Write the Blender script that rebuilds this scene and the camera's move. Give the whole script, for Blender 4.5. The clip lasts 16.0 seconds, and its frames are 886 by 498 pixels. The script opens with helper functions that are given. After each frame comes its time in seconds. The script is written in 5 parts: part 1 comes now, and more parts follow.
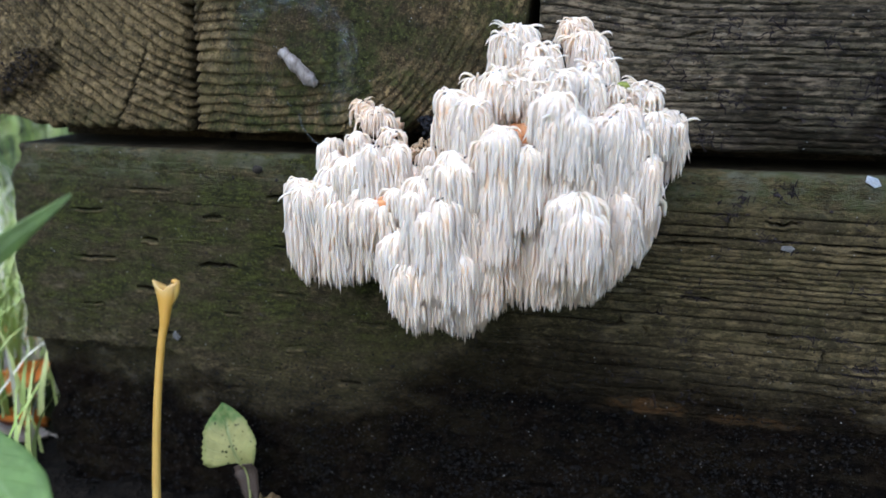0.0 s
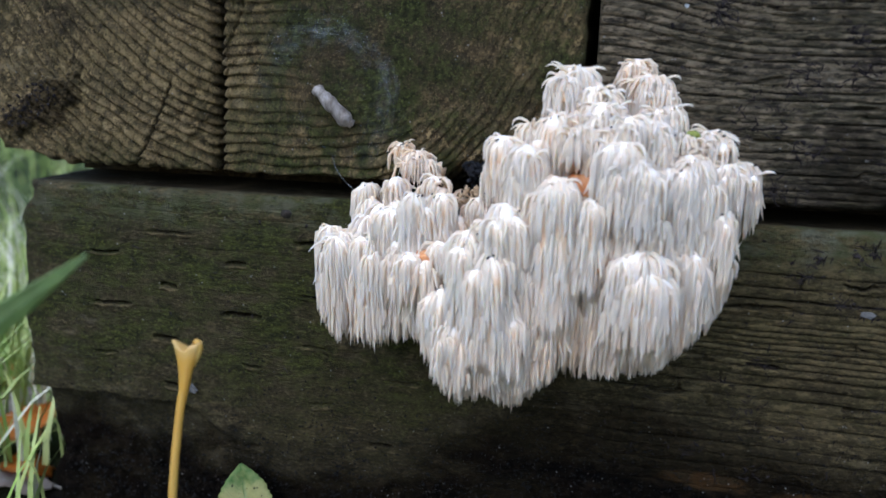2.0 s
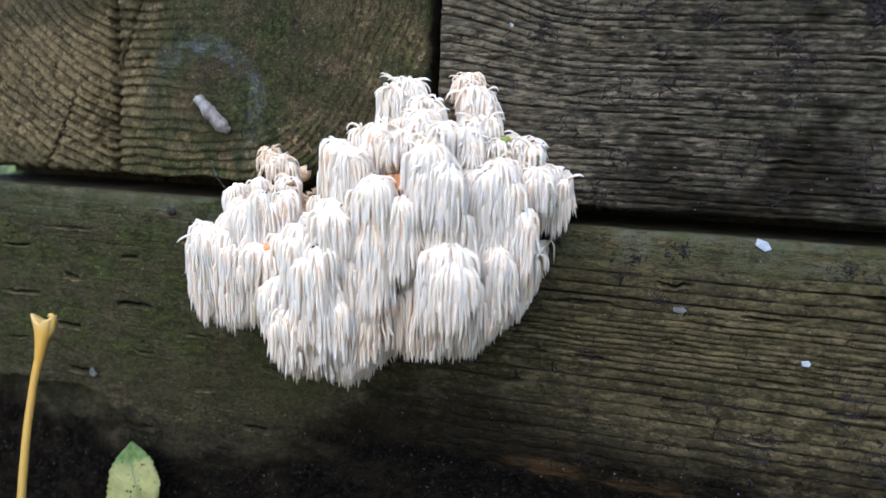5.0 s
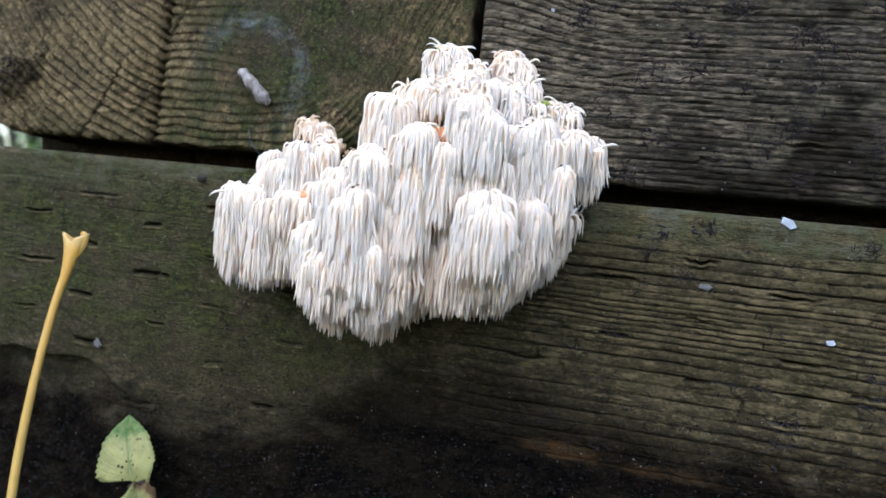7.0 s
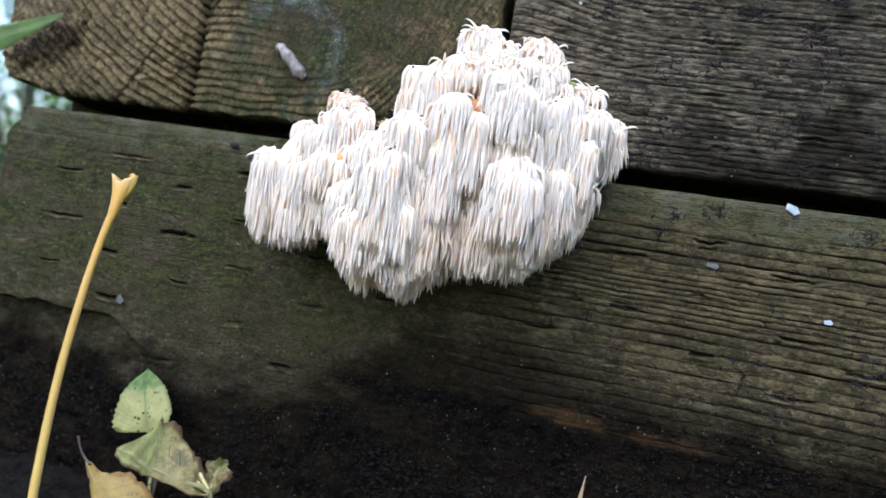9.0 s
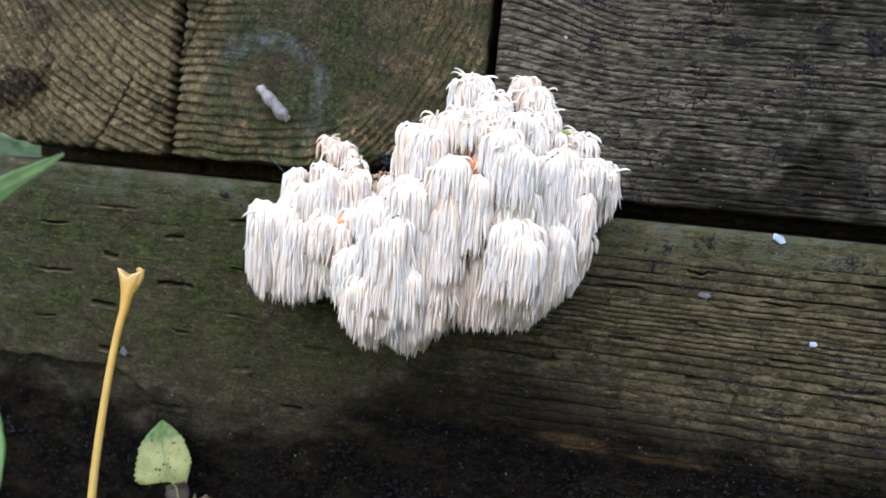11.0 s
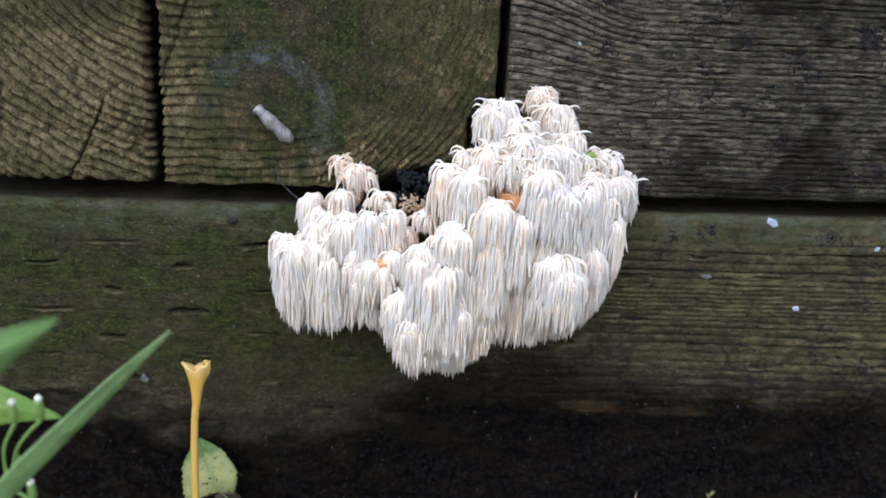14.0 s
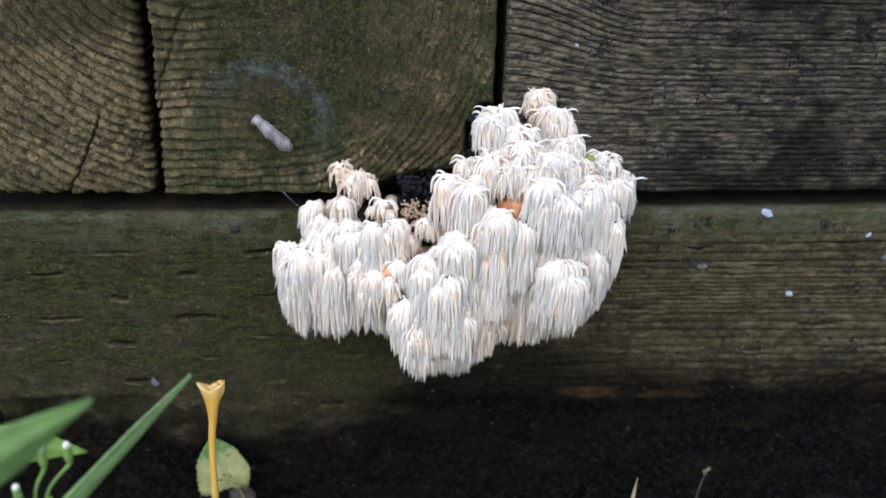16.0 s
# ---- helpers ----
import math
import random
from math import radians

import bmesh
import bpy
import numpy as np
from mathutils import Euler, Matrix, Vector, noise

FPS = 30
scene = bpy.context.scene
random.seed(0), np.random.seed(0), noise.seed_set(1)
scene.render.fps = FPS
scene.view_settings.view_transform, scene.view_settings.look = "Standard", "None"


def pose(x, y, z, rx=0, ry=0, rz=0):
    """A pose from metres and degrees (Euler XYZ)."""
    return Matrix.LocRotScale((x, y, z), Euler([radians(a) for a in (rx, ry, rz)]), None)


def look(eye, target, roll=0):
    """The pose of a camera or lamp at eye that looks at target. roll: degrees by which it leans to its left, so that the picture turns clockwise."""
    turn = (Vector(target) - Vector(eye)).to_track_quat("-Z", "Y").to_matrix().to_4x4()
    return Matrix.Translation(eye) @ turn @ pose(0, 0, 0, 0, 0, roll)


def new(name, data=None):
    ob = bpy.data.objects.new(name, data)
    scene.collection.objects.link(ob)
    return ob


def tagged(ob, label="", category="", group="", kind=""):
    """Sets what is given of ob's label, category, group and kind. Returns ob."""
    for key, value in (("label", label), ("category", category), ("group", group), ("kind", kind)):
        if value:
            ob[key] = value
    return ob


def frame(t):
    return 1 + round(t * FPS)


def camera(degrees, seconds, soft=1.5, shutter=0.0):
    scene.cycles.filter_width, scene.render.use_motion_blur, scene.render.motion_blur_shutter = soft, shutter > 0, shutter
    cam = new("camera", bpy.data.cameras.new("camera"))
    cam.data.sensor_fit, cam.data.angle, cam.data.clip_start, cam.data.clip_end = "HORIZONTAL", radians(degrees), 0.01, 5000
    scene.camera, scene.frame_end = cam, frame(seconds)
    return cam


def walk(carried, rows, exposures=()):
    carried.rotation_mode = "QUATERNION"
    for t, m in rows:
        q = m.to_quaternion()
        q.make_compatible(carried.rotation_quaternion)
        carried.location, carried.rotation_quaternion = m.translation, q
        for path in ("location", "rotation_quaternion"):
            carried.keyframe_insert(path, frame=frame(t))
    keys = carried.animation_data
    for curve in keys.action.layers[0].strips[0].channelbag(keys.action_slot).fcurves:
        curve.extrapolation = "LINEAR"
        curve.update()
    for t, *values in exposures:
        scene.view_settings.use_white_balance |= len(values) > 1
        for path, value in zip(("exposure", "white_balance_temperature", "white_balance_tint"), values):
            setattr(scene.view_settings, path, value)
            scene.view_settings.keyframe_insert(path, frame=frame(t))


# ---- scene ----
cam = camera(57.8, 16.0, 1.6)
cam.data.dof.use_dof = True
cam.data.dof.focus_distance = 0.305
cam.data.dof.aperture_fstop = 8.5
METRES = 0.45
WALL = pose(0.0461, -0.3118, 0.1861, -14.53, -0.48, 11.97)
ROWS = [
    (0.0, 0.0, 0.0, 0.0, 0.0, 0.0, -0.0),
    (0.5, -0.0159, 0.0318, 0.021, -0.47, 0.45, -0.52),
    (1.0, -0.0233, 0.0533, 0.022, -0.56, 1.21, -0.7),
    (1.5, -0.0306, 0.059, 0.0243, 0.3, 1.69, -0.78),
    (2.0, -0.0285, 0.0557, 0.0243, 0.63, 1.84, -1.15),
    (2.5, -0.0229, 0.0539, 0.022, 0.57, 1.78, -1.62),
    (3.0, 0.0296, 0.0373, 0.022, 0.1, 1.26, -2.05),
    (3.5, 0.0898, 0.0196, 0.016, -0.22, 0.88, -2.02),
    (4.0, 0.1156, 0.0124, 0.0076, 1.18, 0.82, -1.87),
    (4.5, 0.1303, 0.0026, 0.0092, 2.75, 1.99, -1.76),
    (7.0, 0.0909, 0.0148, -0.1468, 0.56, 13.59, -6.09),
    (7.5, 0.0787, 0.0037, -0.1759, -1.04, 15.57, -8.17),
    (8.0, 0.0633, 0.0011, -0.1953, -1.24, 16.04, -9.64),
    (8.5, 0.0608, -0.0012, -0.2058, -1.64, 16.31, -9.95),
    (9.0, 0.0577, -0.0039, -0.2181, -1.96, 16.47, -8.72),
    (9.5, 0.0488, -0.0068, -0.2013, -2.31, 16.37, -7.43),
    (12.0, -0.0632, -0.0656, -0.0121, -8.32, 1.31, -1.41),
    (12.5, -0.096, -0.0591, 0.0192, -11.27, -2.02, -0.2),
    (13.0, -0.1248, -0.0514, 0.0488, -13.19, -4.29, 0.68),
    (13.5, -0.1652, -0.0464, 0.0896, -13.61, -5.36, 1.17),
    (14.0, -0.1695, -0.0426, 0.1303, -14.66, -6.71, 1.78),
    (14.5, -0.1704, -0.0411, 0.1524, -16.29, -9.22, 2.48),
    (15.0, -0.1658, -0.0429, 0.1759, -17.06, -10.95, 3.26),
    (15.5, -0.178, -0.0374, 0.1891, -16.25, -11.02, 3.39),
    (16.0, -0.1815, -0.0403, 0.1924, -15.9, -11.14, 3.33),
]
EXPOSURES = [(0.0, 1.27, 5970, 11), (1.0, 1.06, 5930, 11), (2.5, 0.93, 5910, 11), (4.5, 1.41, 5950, 11), (7.0, 1.56, 5970, 12.5), (9.0, 1.74, 5970, 12.5), (9.7, 1.74, 5970, 12.5), (12.0, 1.54, 5970, 12.5), (13.0, 1.47, 5970, 12.5), (14.0, 1.3, 5970, 12), (16.0, 1.26, 5970, 11.5)]
walk(cam, [(t, WALL @ pose(METRES * x, METRES * y, METRES * z, 90 + pitch, roll, yaw)) for t, x, y, z, yaw, pitch, roll in ROWS], EXPOSURES)

# ==== world, sun and exposure ====
world = bpy.data.worlds.new("overcast_sky")
scene.world = world
world.use_nodes = True
wn = world.node_tree.nodes
sky = wn.new("ShaderNodeTexSky")
sky.sky_type = "NISHITA"
sky.sun_disc = False
sky.sun_elevation = radians(52)
sky.sun_rotation = radians(200)
sky.air_density, sky.dust_density = 1.2, 1.2
wn["Background"].inputs["Strength"].default_value = 0.12
world.node_tree.links.new(sky.outputs["Color"], wn["Background"].inputs["Color"])
sun = new("sun", bpy.data.lights.new("sun", "SUN"))
sun.data.energy, sun.data.angle, sun.data.color = 1.4, radians(85), (0.775, 0.862, 1.0)
sun.matrix_world = look((-0.33, -0.85, 1.4), (0, 0, 0))


# ==== small tools ====
def smooth(a, b, x):
    t = np.clip((x - a) / (b - a), 0, 1)
    return t * t * (3 - 2 * t)


def lattice(ix, iy, seed):
    h = (ix.astype(np.int64) * 374761393 + iy.astype(np.int64) * 668265263 + seed * 974634777) & 0xFFFFFFFF
    h = ((h ^ (h >> 13)) * 1274126177) & 0xFFFFFFFF
    return ((h ^ (h >> 16)) & 0xFFFF) / 65535.0


def vnoise(x, y, seed=0):
    """Value noise, 0 to 1."""
    fx, fy = np.floor(x), np.floor(y)
    u, v = x - fx, y - fy
    u, v = u * u * (3 - 2 * u), v * v * (3 - 2 * v)
    a, b = lattice(fx, fy, seed), lattice(fx + 1, fy, seed)
    c, d = lattice(fx, fy + 1, seed), lattice(fx + 1, fy + 1, seed)
    return (a * (1 - u) + b * u) * (1 - v) + (c * (1 - u) + d * u) * v


def fbm(x, y, seed=0, octaves=4):
    total, amp, norm = 0, 1.0, 0
    for o in range(octaves):
        total = total + amp * vnoise(x * 2**o + 17.3 * o, y * 2**o - 9.1 * o, seed + o)
        norm += amp
        amp *= 0.5
    return total / norm


def mesh_object(name, verts, faces, material, parent=None, label="", attributes=None, shade=True):
    me = bpy.data.meshes.new(name)
    me.from_pydata(verts, [], faces)
    me.update()
    me.materials.append(material)
    if shade:
        me.polygons.foreach_set("use_smooth", [True] * len(me.polygons))
    for key, values in (attributes or {}).items():
        at = me.attributes.new(key, "FLOAT", "POINT")
        at.data.foreach_set("value", np.asarray(values, dtype=np.float32).ravel())
    ob = new(name, me)
    if parent:
        ob.parent = parent
    return tagged(ob, label)


def part(name, bm, material, parent=None, label="", shade=True):
    me = bpy.data.meshes.new(name)
    bm.to_mesh(me)
    bm.free()
    me.materials.append(material)
    if shade:
        me.polygons.foreach_set("use_smooth", [True] * len(me.polygons))
    ob = new(name, me)
    if parent:
        ob.parent = parent
    return tagged(ob, label)


def thing(name, label, category, group="", at=(0, 0, 0)):
    ob = new(name)
    ob.empty_display_size = 0.01
    ob.location = at
    return tagged(ob, label, category, group)


def sweep(points, radii, sides=7):
    """Vertices and faces of a round tube along points."""
    pts = np.asarray(points, float)
    tang = np.gradient(pts, axis=0)
    tang /= np.linalg.norm(tang, axis=1, keepdims=True) + 1e-12
    verts, faces = [], []
    for p, t, r in zip(pts, tang, radii):
        side = np.cross(t, (0.13, 0.9, 0.21))
        side /= np.linalg.norm(side) + 1e-12
        other = np.cross(t, side)
        for k in range(sides):
            a = 2 * math.pi * k / sides
            verts.append(tuple(p + r * (math.cos(a) * side + math.sin(a) * other)))
    for i in range(len(pts) - 1):
        for k in range(sides):
            k2 = (k + 1) % sides
            faces.append((i * sides + k, i * sides + k2, (i + 1) * sides + k2, (i + 1) * sides + k))
    faces.append(tuple(range(sides))[::-1])
    faces.append(tuple((len(pts) - 1) * sides + k for k in range(sides)))
    return verts, faces


# ==== materials ====
class Nodes:
    def __init__(self, name):
        self.mat = bpy.data.materials.new(name)
        self.mat.use_nodes = True
        self.tree = self.mat.node_tree
        self.bsdf = self.tree.nodes["Principled BSDF"]
        self.coords = self.tree.nodes.new("ShaderNodeTexCoord").outputs["Object"]

    def link(self, a, b):
        self.tree.links.new(a, b)

    def put(self, socket, value):
        if isinstance(value, bpy.types.NodeSocket):
            self.link(value, socket)
        elif isinstance(value, tuple) and len(value) == 3 and socket.type == "RGBA":
            socket.default_value = (*value, 1)
        else:
            socket.default_value = value

    def noise(self, scale, detail=4.0, rough=0.55, stretch=(1, 1, 1), warp=0.0):
        m = self.tree.nodes.new("ShaderNodeMapping")
        m.inputs["Scale"].default_value = stretch
        self.link(self.coords, m.inputs["Vector"])
        n = self.tree.nodes.new("ShaderNodeTexNoise")
        self.link(m.outputs["Vector"], n.inputs["Vector"])
        n.inputs["Scale"].default_value, n.inputs["Detail"].default_value = scale, detail
        n.inputs["Roughness"].default_value, n.inputs["Distortion"].default_value = rough, warp
        return n.outputs["Fac"]

    def cells(self, scale, stretch=(1, 1, 1)):
        m = self.tree.nodes.new("ShaderNodeMapping")
        m.inputs["Scale"].default_value = stretch
        self.link(self.coords, m.inputs["Vector"])
        n = self.tree.nodes.new("ShaderNodeTexVoronoi")
        self.link(m.outputs["Vector"], n.inputs["Vector"])
        n.inputs["Scale"].default_value = scale
        return n.outputs["Distance"]

    def ramp(self, fac, lo, hi, a=0.0, b=1.0):
        n = self.tree.nodes.new("ShaderNodeMapRange")
        n.interpolation_type = "SMOOTHSTEP"
        self.put(n.inputs["Value"], fac)
        for key, value in (("From Min", lo), ("From Max", hi), ("To Min", a), ("To Max", b)):
            n.inputs[key].default_value = value
        return n.outputs["Result"]

    def attr(self, name):
        n = self.tree.nodes.new("ShaderNodeAttribute")
        n.attribute_name = name
        return n.outputs["Fac"]

    def random(self):
        return self.tree.nodes.new("ShaderNodeObjectInfo").outputs["Random"]

    def math(self, op, a, b):
        n = self.tree.nodes.new("ShaderNodeMath")
        n.operation = op
        self.put(n.inputs[0], a)
        self.put(n.inputs[1], b)
        return n.outputs[0]

    def mix(self, fac, a, b, how="MIX"):
        n = self.tree.nodes.new("ShaderNodeMix")
        n.data_type, n.blend_type = "RGBA", how
        self.put(n.inputs[0], fac)
        self.put(n.inputs[6], a)
        self.put(n.inputs[7], b)
        return n.outputs[2]

    def bump(self, height, distance, strength=1.0, below=None):
        n = self.tree.nodes.new("ShaderNodeBump")
        n.inputs["Strength"].default_value, n.inputs["Distance"].default_value = strength, distance
        self.link(height, n.inputs["Height"])
        if below is not None:
            self.link(below, n.inputs["Normal"])
        return n.outputs["Normal"]

    def done(self, color, rough=0.7, normal=None, spec=0.3, sss=0.0, sss_scale=0.002):
        b = self.bsdf
        self.put(b.inputs["Base Color"], color)
        self.put(b.inputs["Roughness"], rough)
        b.inputs["Specular IOR Level"].default_value = spec
        if normal is not None:
            self.link(normal, b.inputs["Normal"])
        if sss:
            b.inputs["Subsurface Weight"].default_value = sss
            b.inputs["Subsurface Radius"].default_value = (1.0, 0.8, 0.6)
            b.inputs["Subsurface Scale"].default_value = sss_scale
        return self.mat


def timber_material(name, along, tan, brown, green, pepper=1.0):
    """Weathered softwood: grain from the mesh, algae, damp rotten wood plus painted shade, crumbs of dirt. along: the
    stretch of fine fibres.
    """
    n = Nodes(name)
    grain, moss, rot_shade = n.attr("grain"), n.attr("moss"), n.attr("rot_shade")
    fine = n.noise(1100, 6, 0.7, along)
    mid = n.noise(190 if along[0] > 0.4 else 480, 6, 0.65, along)
    blot = n.noise(45, 6, 0.65)
    wide = n.noise(14, 4, 0.55)
    fleck = n.noise(650, 4, 0.6)
    g = n.math("MULTIPLY", grain, n.ramp(mid, 0.34, 0.64, 0.2, 1.3))
    col = n.mix(g, brown, tan)
    col = n.mix(n.ramp(fine, 0.52, 0.66, 0.0, 0.6), col, n.mix(grain, tan, tuple(1.25 * c for c in tan)))
    col = n.mix(n.ramp(fine, 0.5, 0.36, 0.0, 0.75 * pepper), col, tuple(c * 0.25 for c in brown))
    col = n.mix(n.ramp(fleck, 0.58, 0.68, 0.0, 0.7 * pepper), col, tuple(c * 0.3 for c in brown))
    col = n.mix(n.ramp(blot, 0.54, 0.68, 0.0, 0.65), col, tuple(c * 0.55 for c in brown))
    streak = n.math("MULTIPLY", n.ramp(n.noise(430, 5, 0.65, along), 0.53, 0.62), n.ramp(grain, 0.15, 0.6, 0.25, 1.0))
    col = n.mix(n.math("MULTIPLY", streak, n.ramp(wide, 0.35, 0.6, 0.35, 0.95)), col, tuple(1.35 * c for c in tan))
    silver = n.math("MULTIPLY", n.ramp(wide, 0.46, 0.66), n.ramp(mid, 0.5, 0.68))
    col = n.mix(n.math("MULTIPLY", silver, 0.4 * pepper), col, (0.24, 0.21, 0.165))
    algae = n.math("MULTIPLY", moss, n.ramp(n.noise(70, 6, 0.7, along), 0.36, 0.58))
    dark, pale = tuple(0.3 * c for c in green), tuple(1.9 * c for c in green)
    coat = n.mix(n.ramp(n.noise(330, 5, 0.7, along), 0.4, 0.62), dark, green)
    coat = n.mix(n.ramp(n.noise(800, 4, 0.65), 0.52, 0.68), coat, pale)
    col = n.mix(algae, col, coat)
    bloom = n.math("MULTIPLY", n.attr("lichen"), n.ramp(n.noise(150, 7, 0.75, along), 0.42, 0.6))
    col = n.mix(bloom, col, n.mix(n.ramp(n.noise(90, 6, 0.7), 0.4, 0.62), (0.07, 0.076, 0.028), (0.125, 0.12, 0.078)))
    pits = n.ramp(n.noise(520, 3, 0.6, along), 0.42, 0.3)
    col = n.mix(n.math("MULTIPLY", pits, 0.85 * pepper), col, tuple(0.15 * c for c in brown))
    col = n.mix(n.math("MULTIPLY", rot_shade, n.ramp(n.noise(160, 6, 0.65, along), 0.3, 0.6, 0.92, 1.0)), col, n.mix(n.ramp(n.noise(240, 7, 0.75), 0.46, 0.7), n.mix(n.ramp(n.noise(40, 4), 0.4, 0.65), (0.0025, 0.0022, 0.0022), (0.0075, 0.005, 0.0034)), (0.018, 0.012, 0.008)))
    col = n.mix(n.math("MULTIPLY", n.attr("amber"), n.ramp(n.noise(260, 5, 0.7, along), 0.35, 0.6)), col, (0.062, 0.031, 0.011))
    crumbs = n.ramp(n.cells(480), 0.12, 0.2, 1.0, 0.0)
    crumbs = n.math("MULTIPLY", crumbs, n.ramp(n.noise(220, 3), 0.58, 0.66))
    col = n.mix(n.math("MULTIPLY", crumbs, 0.8), col, (0.3, 0.29, 0.28))
    h = n.math("ADD", n.math("MULTIPLY", fine, 0.6), n.math("MULTIPLY", n.noise(2600, 3, 0.6, along), 0.4))
    nor = n.bump(h, 0.003, 1.0)
    mat = n.done(col, n.ramp(blot, 0.3, 0.7, 0.5, 0.8), nor)
    n.link(n.ramp(rot_shade, 0.2, 0.9, 0.16, 0.03), n.bsdf.inputs["Specular IOR Level"])
    return mat


TAN, BROWN, GREEN = (0.30, 0.208, 0.096), (0.029, 0.02, 0.0105), (0.056, 0.060, 0.015)
END_WOOD = timber_material("end_grain_wood", (1, 1, 1), TAN, BROWN, GREEN, 0.7)
SIDE_WOOD = timber_material("side_grain_wood", (0.3, 1, 1), (0.225, 0.172, 0.112), (0.017, 0.0135, 0.010), (0.040, 0.043, 0.012), 0.85)
LOW_WOOD = timber_material("damp_side_grain_wood", (0.5, 1, 1), (0.180, 0.133, 0.064), (0.028, 0.0205, 0.0085), (0.055, 0.057, 0.0115), 0.65)


def spine_material():
    n = Nodes("fungus_spine_flesh")
    along, age_shade = n.attr("along"), n.attr("age_shade")
    white, cream, tawny = (0.97, 0.935, 0.88), (0.97, 0.80, 0.62), (0.90, 0.62, 0.38)
    # cream roots and tawny tint: warm shade between spines put into colour, besides old tufts
    col = n.mix(n.ramp(along, 0.0, 0.8, 0.68, 0.0), white, cream)
    col = n.mix(n.ramp(along, 0.8, 1.0, 0.0, 0.35), col, (0.88, 0.81, 0.71))
    col = n.mix(n.math("MULTIPLY", age_shade, n.ramp(n.noise(60, 3), 0.3, 0.7, 0.45, 0.75)), col, tawny)
    col = n.mix(n.ramp(n.noise(90, 3), 0.5, 0.8, 0.0, 0.12), col, cream)
    col = n.mix(n.ramp(n.noise(38, 3), 0.42, 0.68, 0.0, 0.45), col, (0.95, 0.84, 0.73))
    nor = n.bump(n.noise(1500, 3), 0.0004, 0.5)
    mat = n.done(col, n.ramp(n.noise(200, 3), 0.3, 0.7, 0.42, 0.65), nor, 0.3, 0.4, 0.0012)
    # daylight passes through the thin watery spines
    tr = n.tree.nodes.new("ShaderNodeBsdfTranslucent")
    n.link(n.mix(0.7, col, (1.0, 0.875, 0.69)), tr.inputs["Color"])
    both = n.tree.nodes.new("ShaderNodeMixShader")
    both.inputs[0].default_value = 0.4
    n.link(n.bsdf.outputs[0], both.inputs[1])
    n.link(tr.outputs[0], both.inputs[2])
    n.link(both.outputs[0], n.tree.nodes["Material Output"].inputs["Surface"])
    return mat


def flesh_material():
    n = Nodes("fungus_body_flesh")
    col = n.mix(n.ramp(n.noise(120, 4), 0.3, 0.7), (0.84, 0.55, 0.33), (0.93, 0.74, 0.54))
    # pale on top, peach deeper down: warm crevice shade put into the flesh colour
    col = n.mix(n.ramp(n.attr("along"), 0.5, 0.95), col, (0.95, 0.86, 0.77))
    nor = n.bump(n.noise(700, 4), 0.001, 0.7)
    return n.done(col, 0.6, nor, 0.3, 0.2, 0.001)


def plain_material(name, a, b, scale=200, rough=0.7, bump=0.0006, stretch=(1, 1, 1), sss=0.0, spec=0.3):
    n = Nodes(name)
    mixed = n.mix(n.ramp(n.noise(scale, 5, 0.6, stretch), 0.3, 0.7), a, b)
    mixed = n.mix(n.ramp(n.noise(scale * 0.2, 3), 0.4, 0.75, 0.0, 0.5), mixed, tuple(0.6 * c for c in a))
    nor = n.bump(n.noise(scale * 4, 4, 0.6, stretch), bump, 0.7)
    return n.done(mixed, rough, nor, spec, sss, 0.002)


SPINE = spine_material()
FLESH = flesh_material()
CORE = plain_material("orange_fungus_core", (0.55, 0.19, 0.06), (0.80, 0.42, 0.20), 260, 0.5, 0.001, (1, 1, 1), 0.3)
SOIL = plain_material("damp_black_soil", (0.012, 0.009, 0.007), (0.035, 0.026, 0.018), 150, 0.8, 0.003)
CRUMB = plain_material("dark_plant_debris", (0.014, 0.011, 0.012), (0.045, 0.037, 0.036), 300, 0.9, 0.0006, (1, 1, 1), 0.0, 0.06)

# ==== timber wall ====


def axis(parts):
    """Sorted coordinates from (start, end, step) stretches."""
    out = []
    for a, b, s in parts:
        out += list(np.linspace(a, b, max(1, int(round((b - a) / s))), endpoint=False))
    out.append(parts[-1][1])
    return np.array(out)


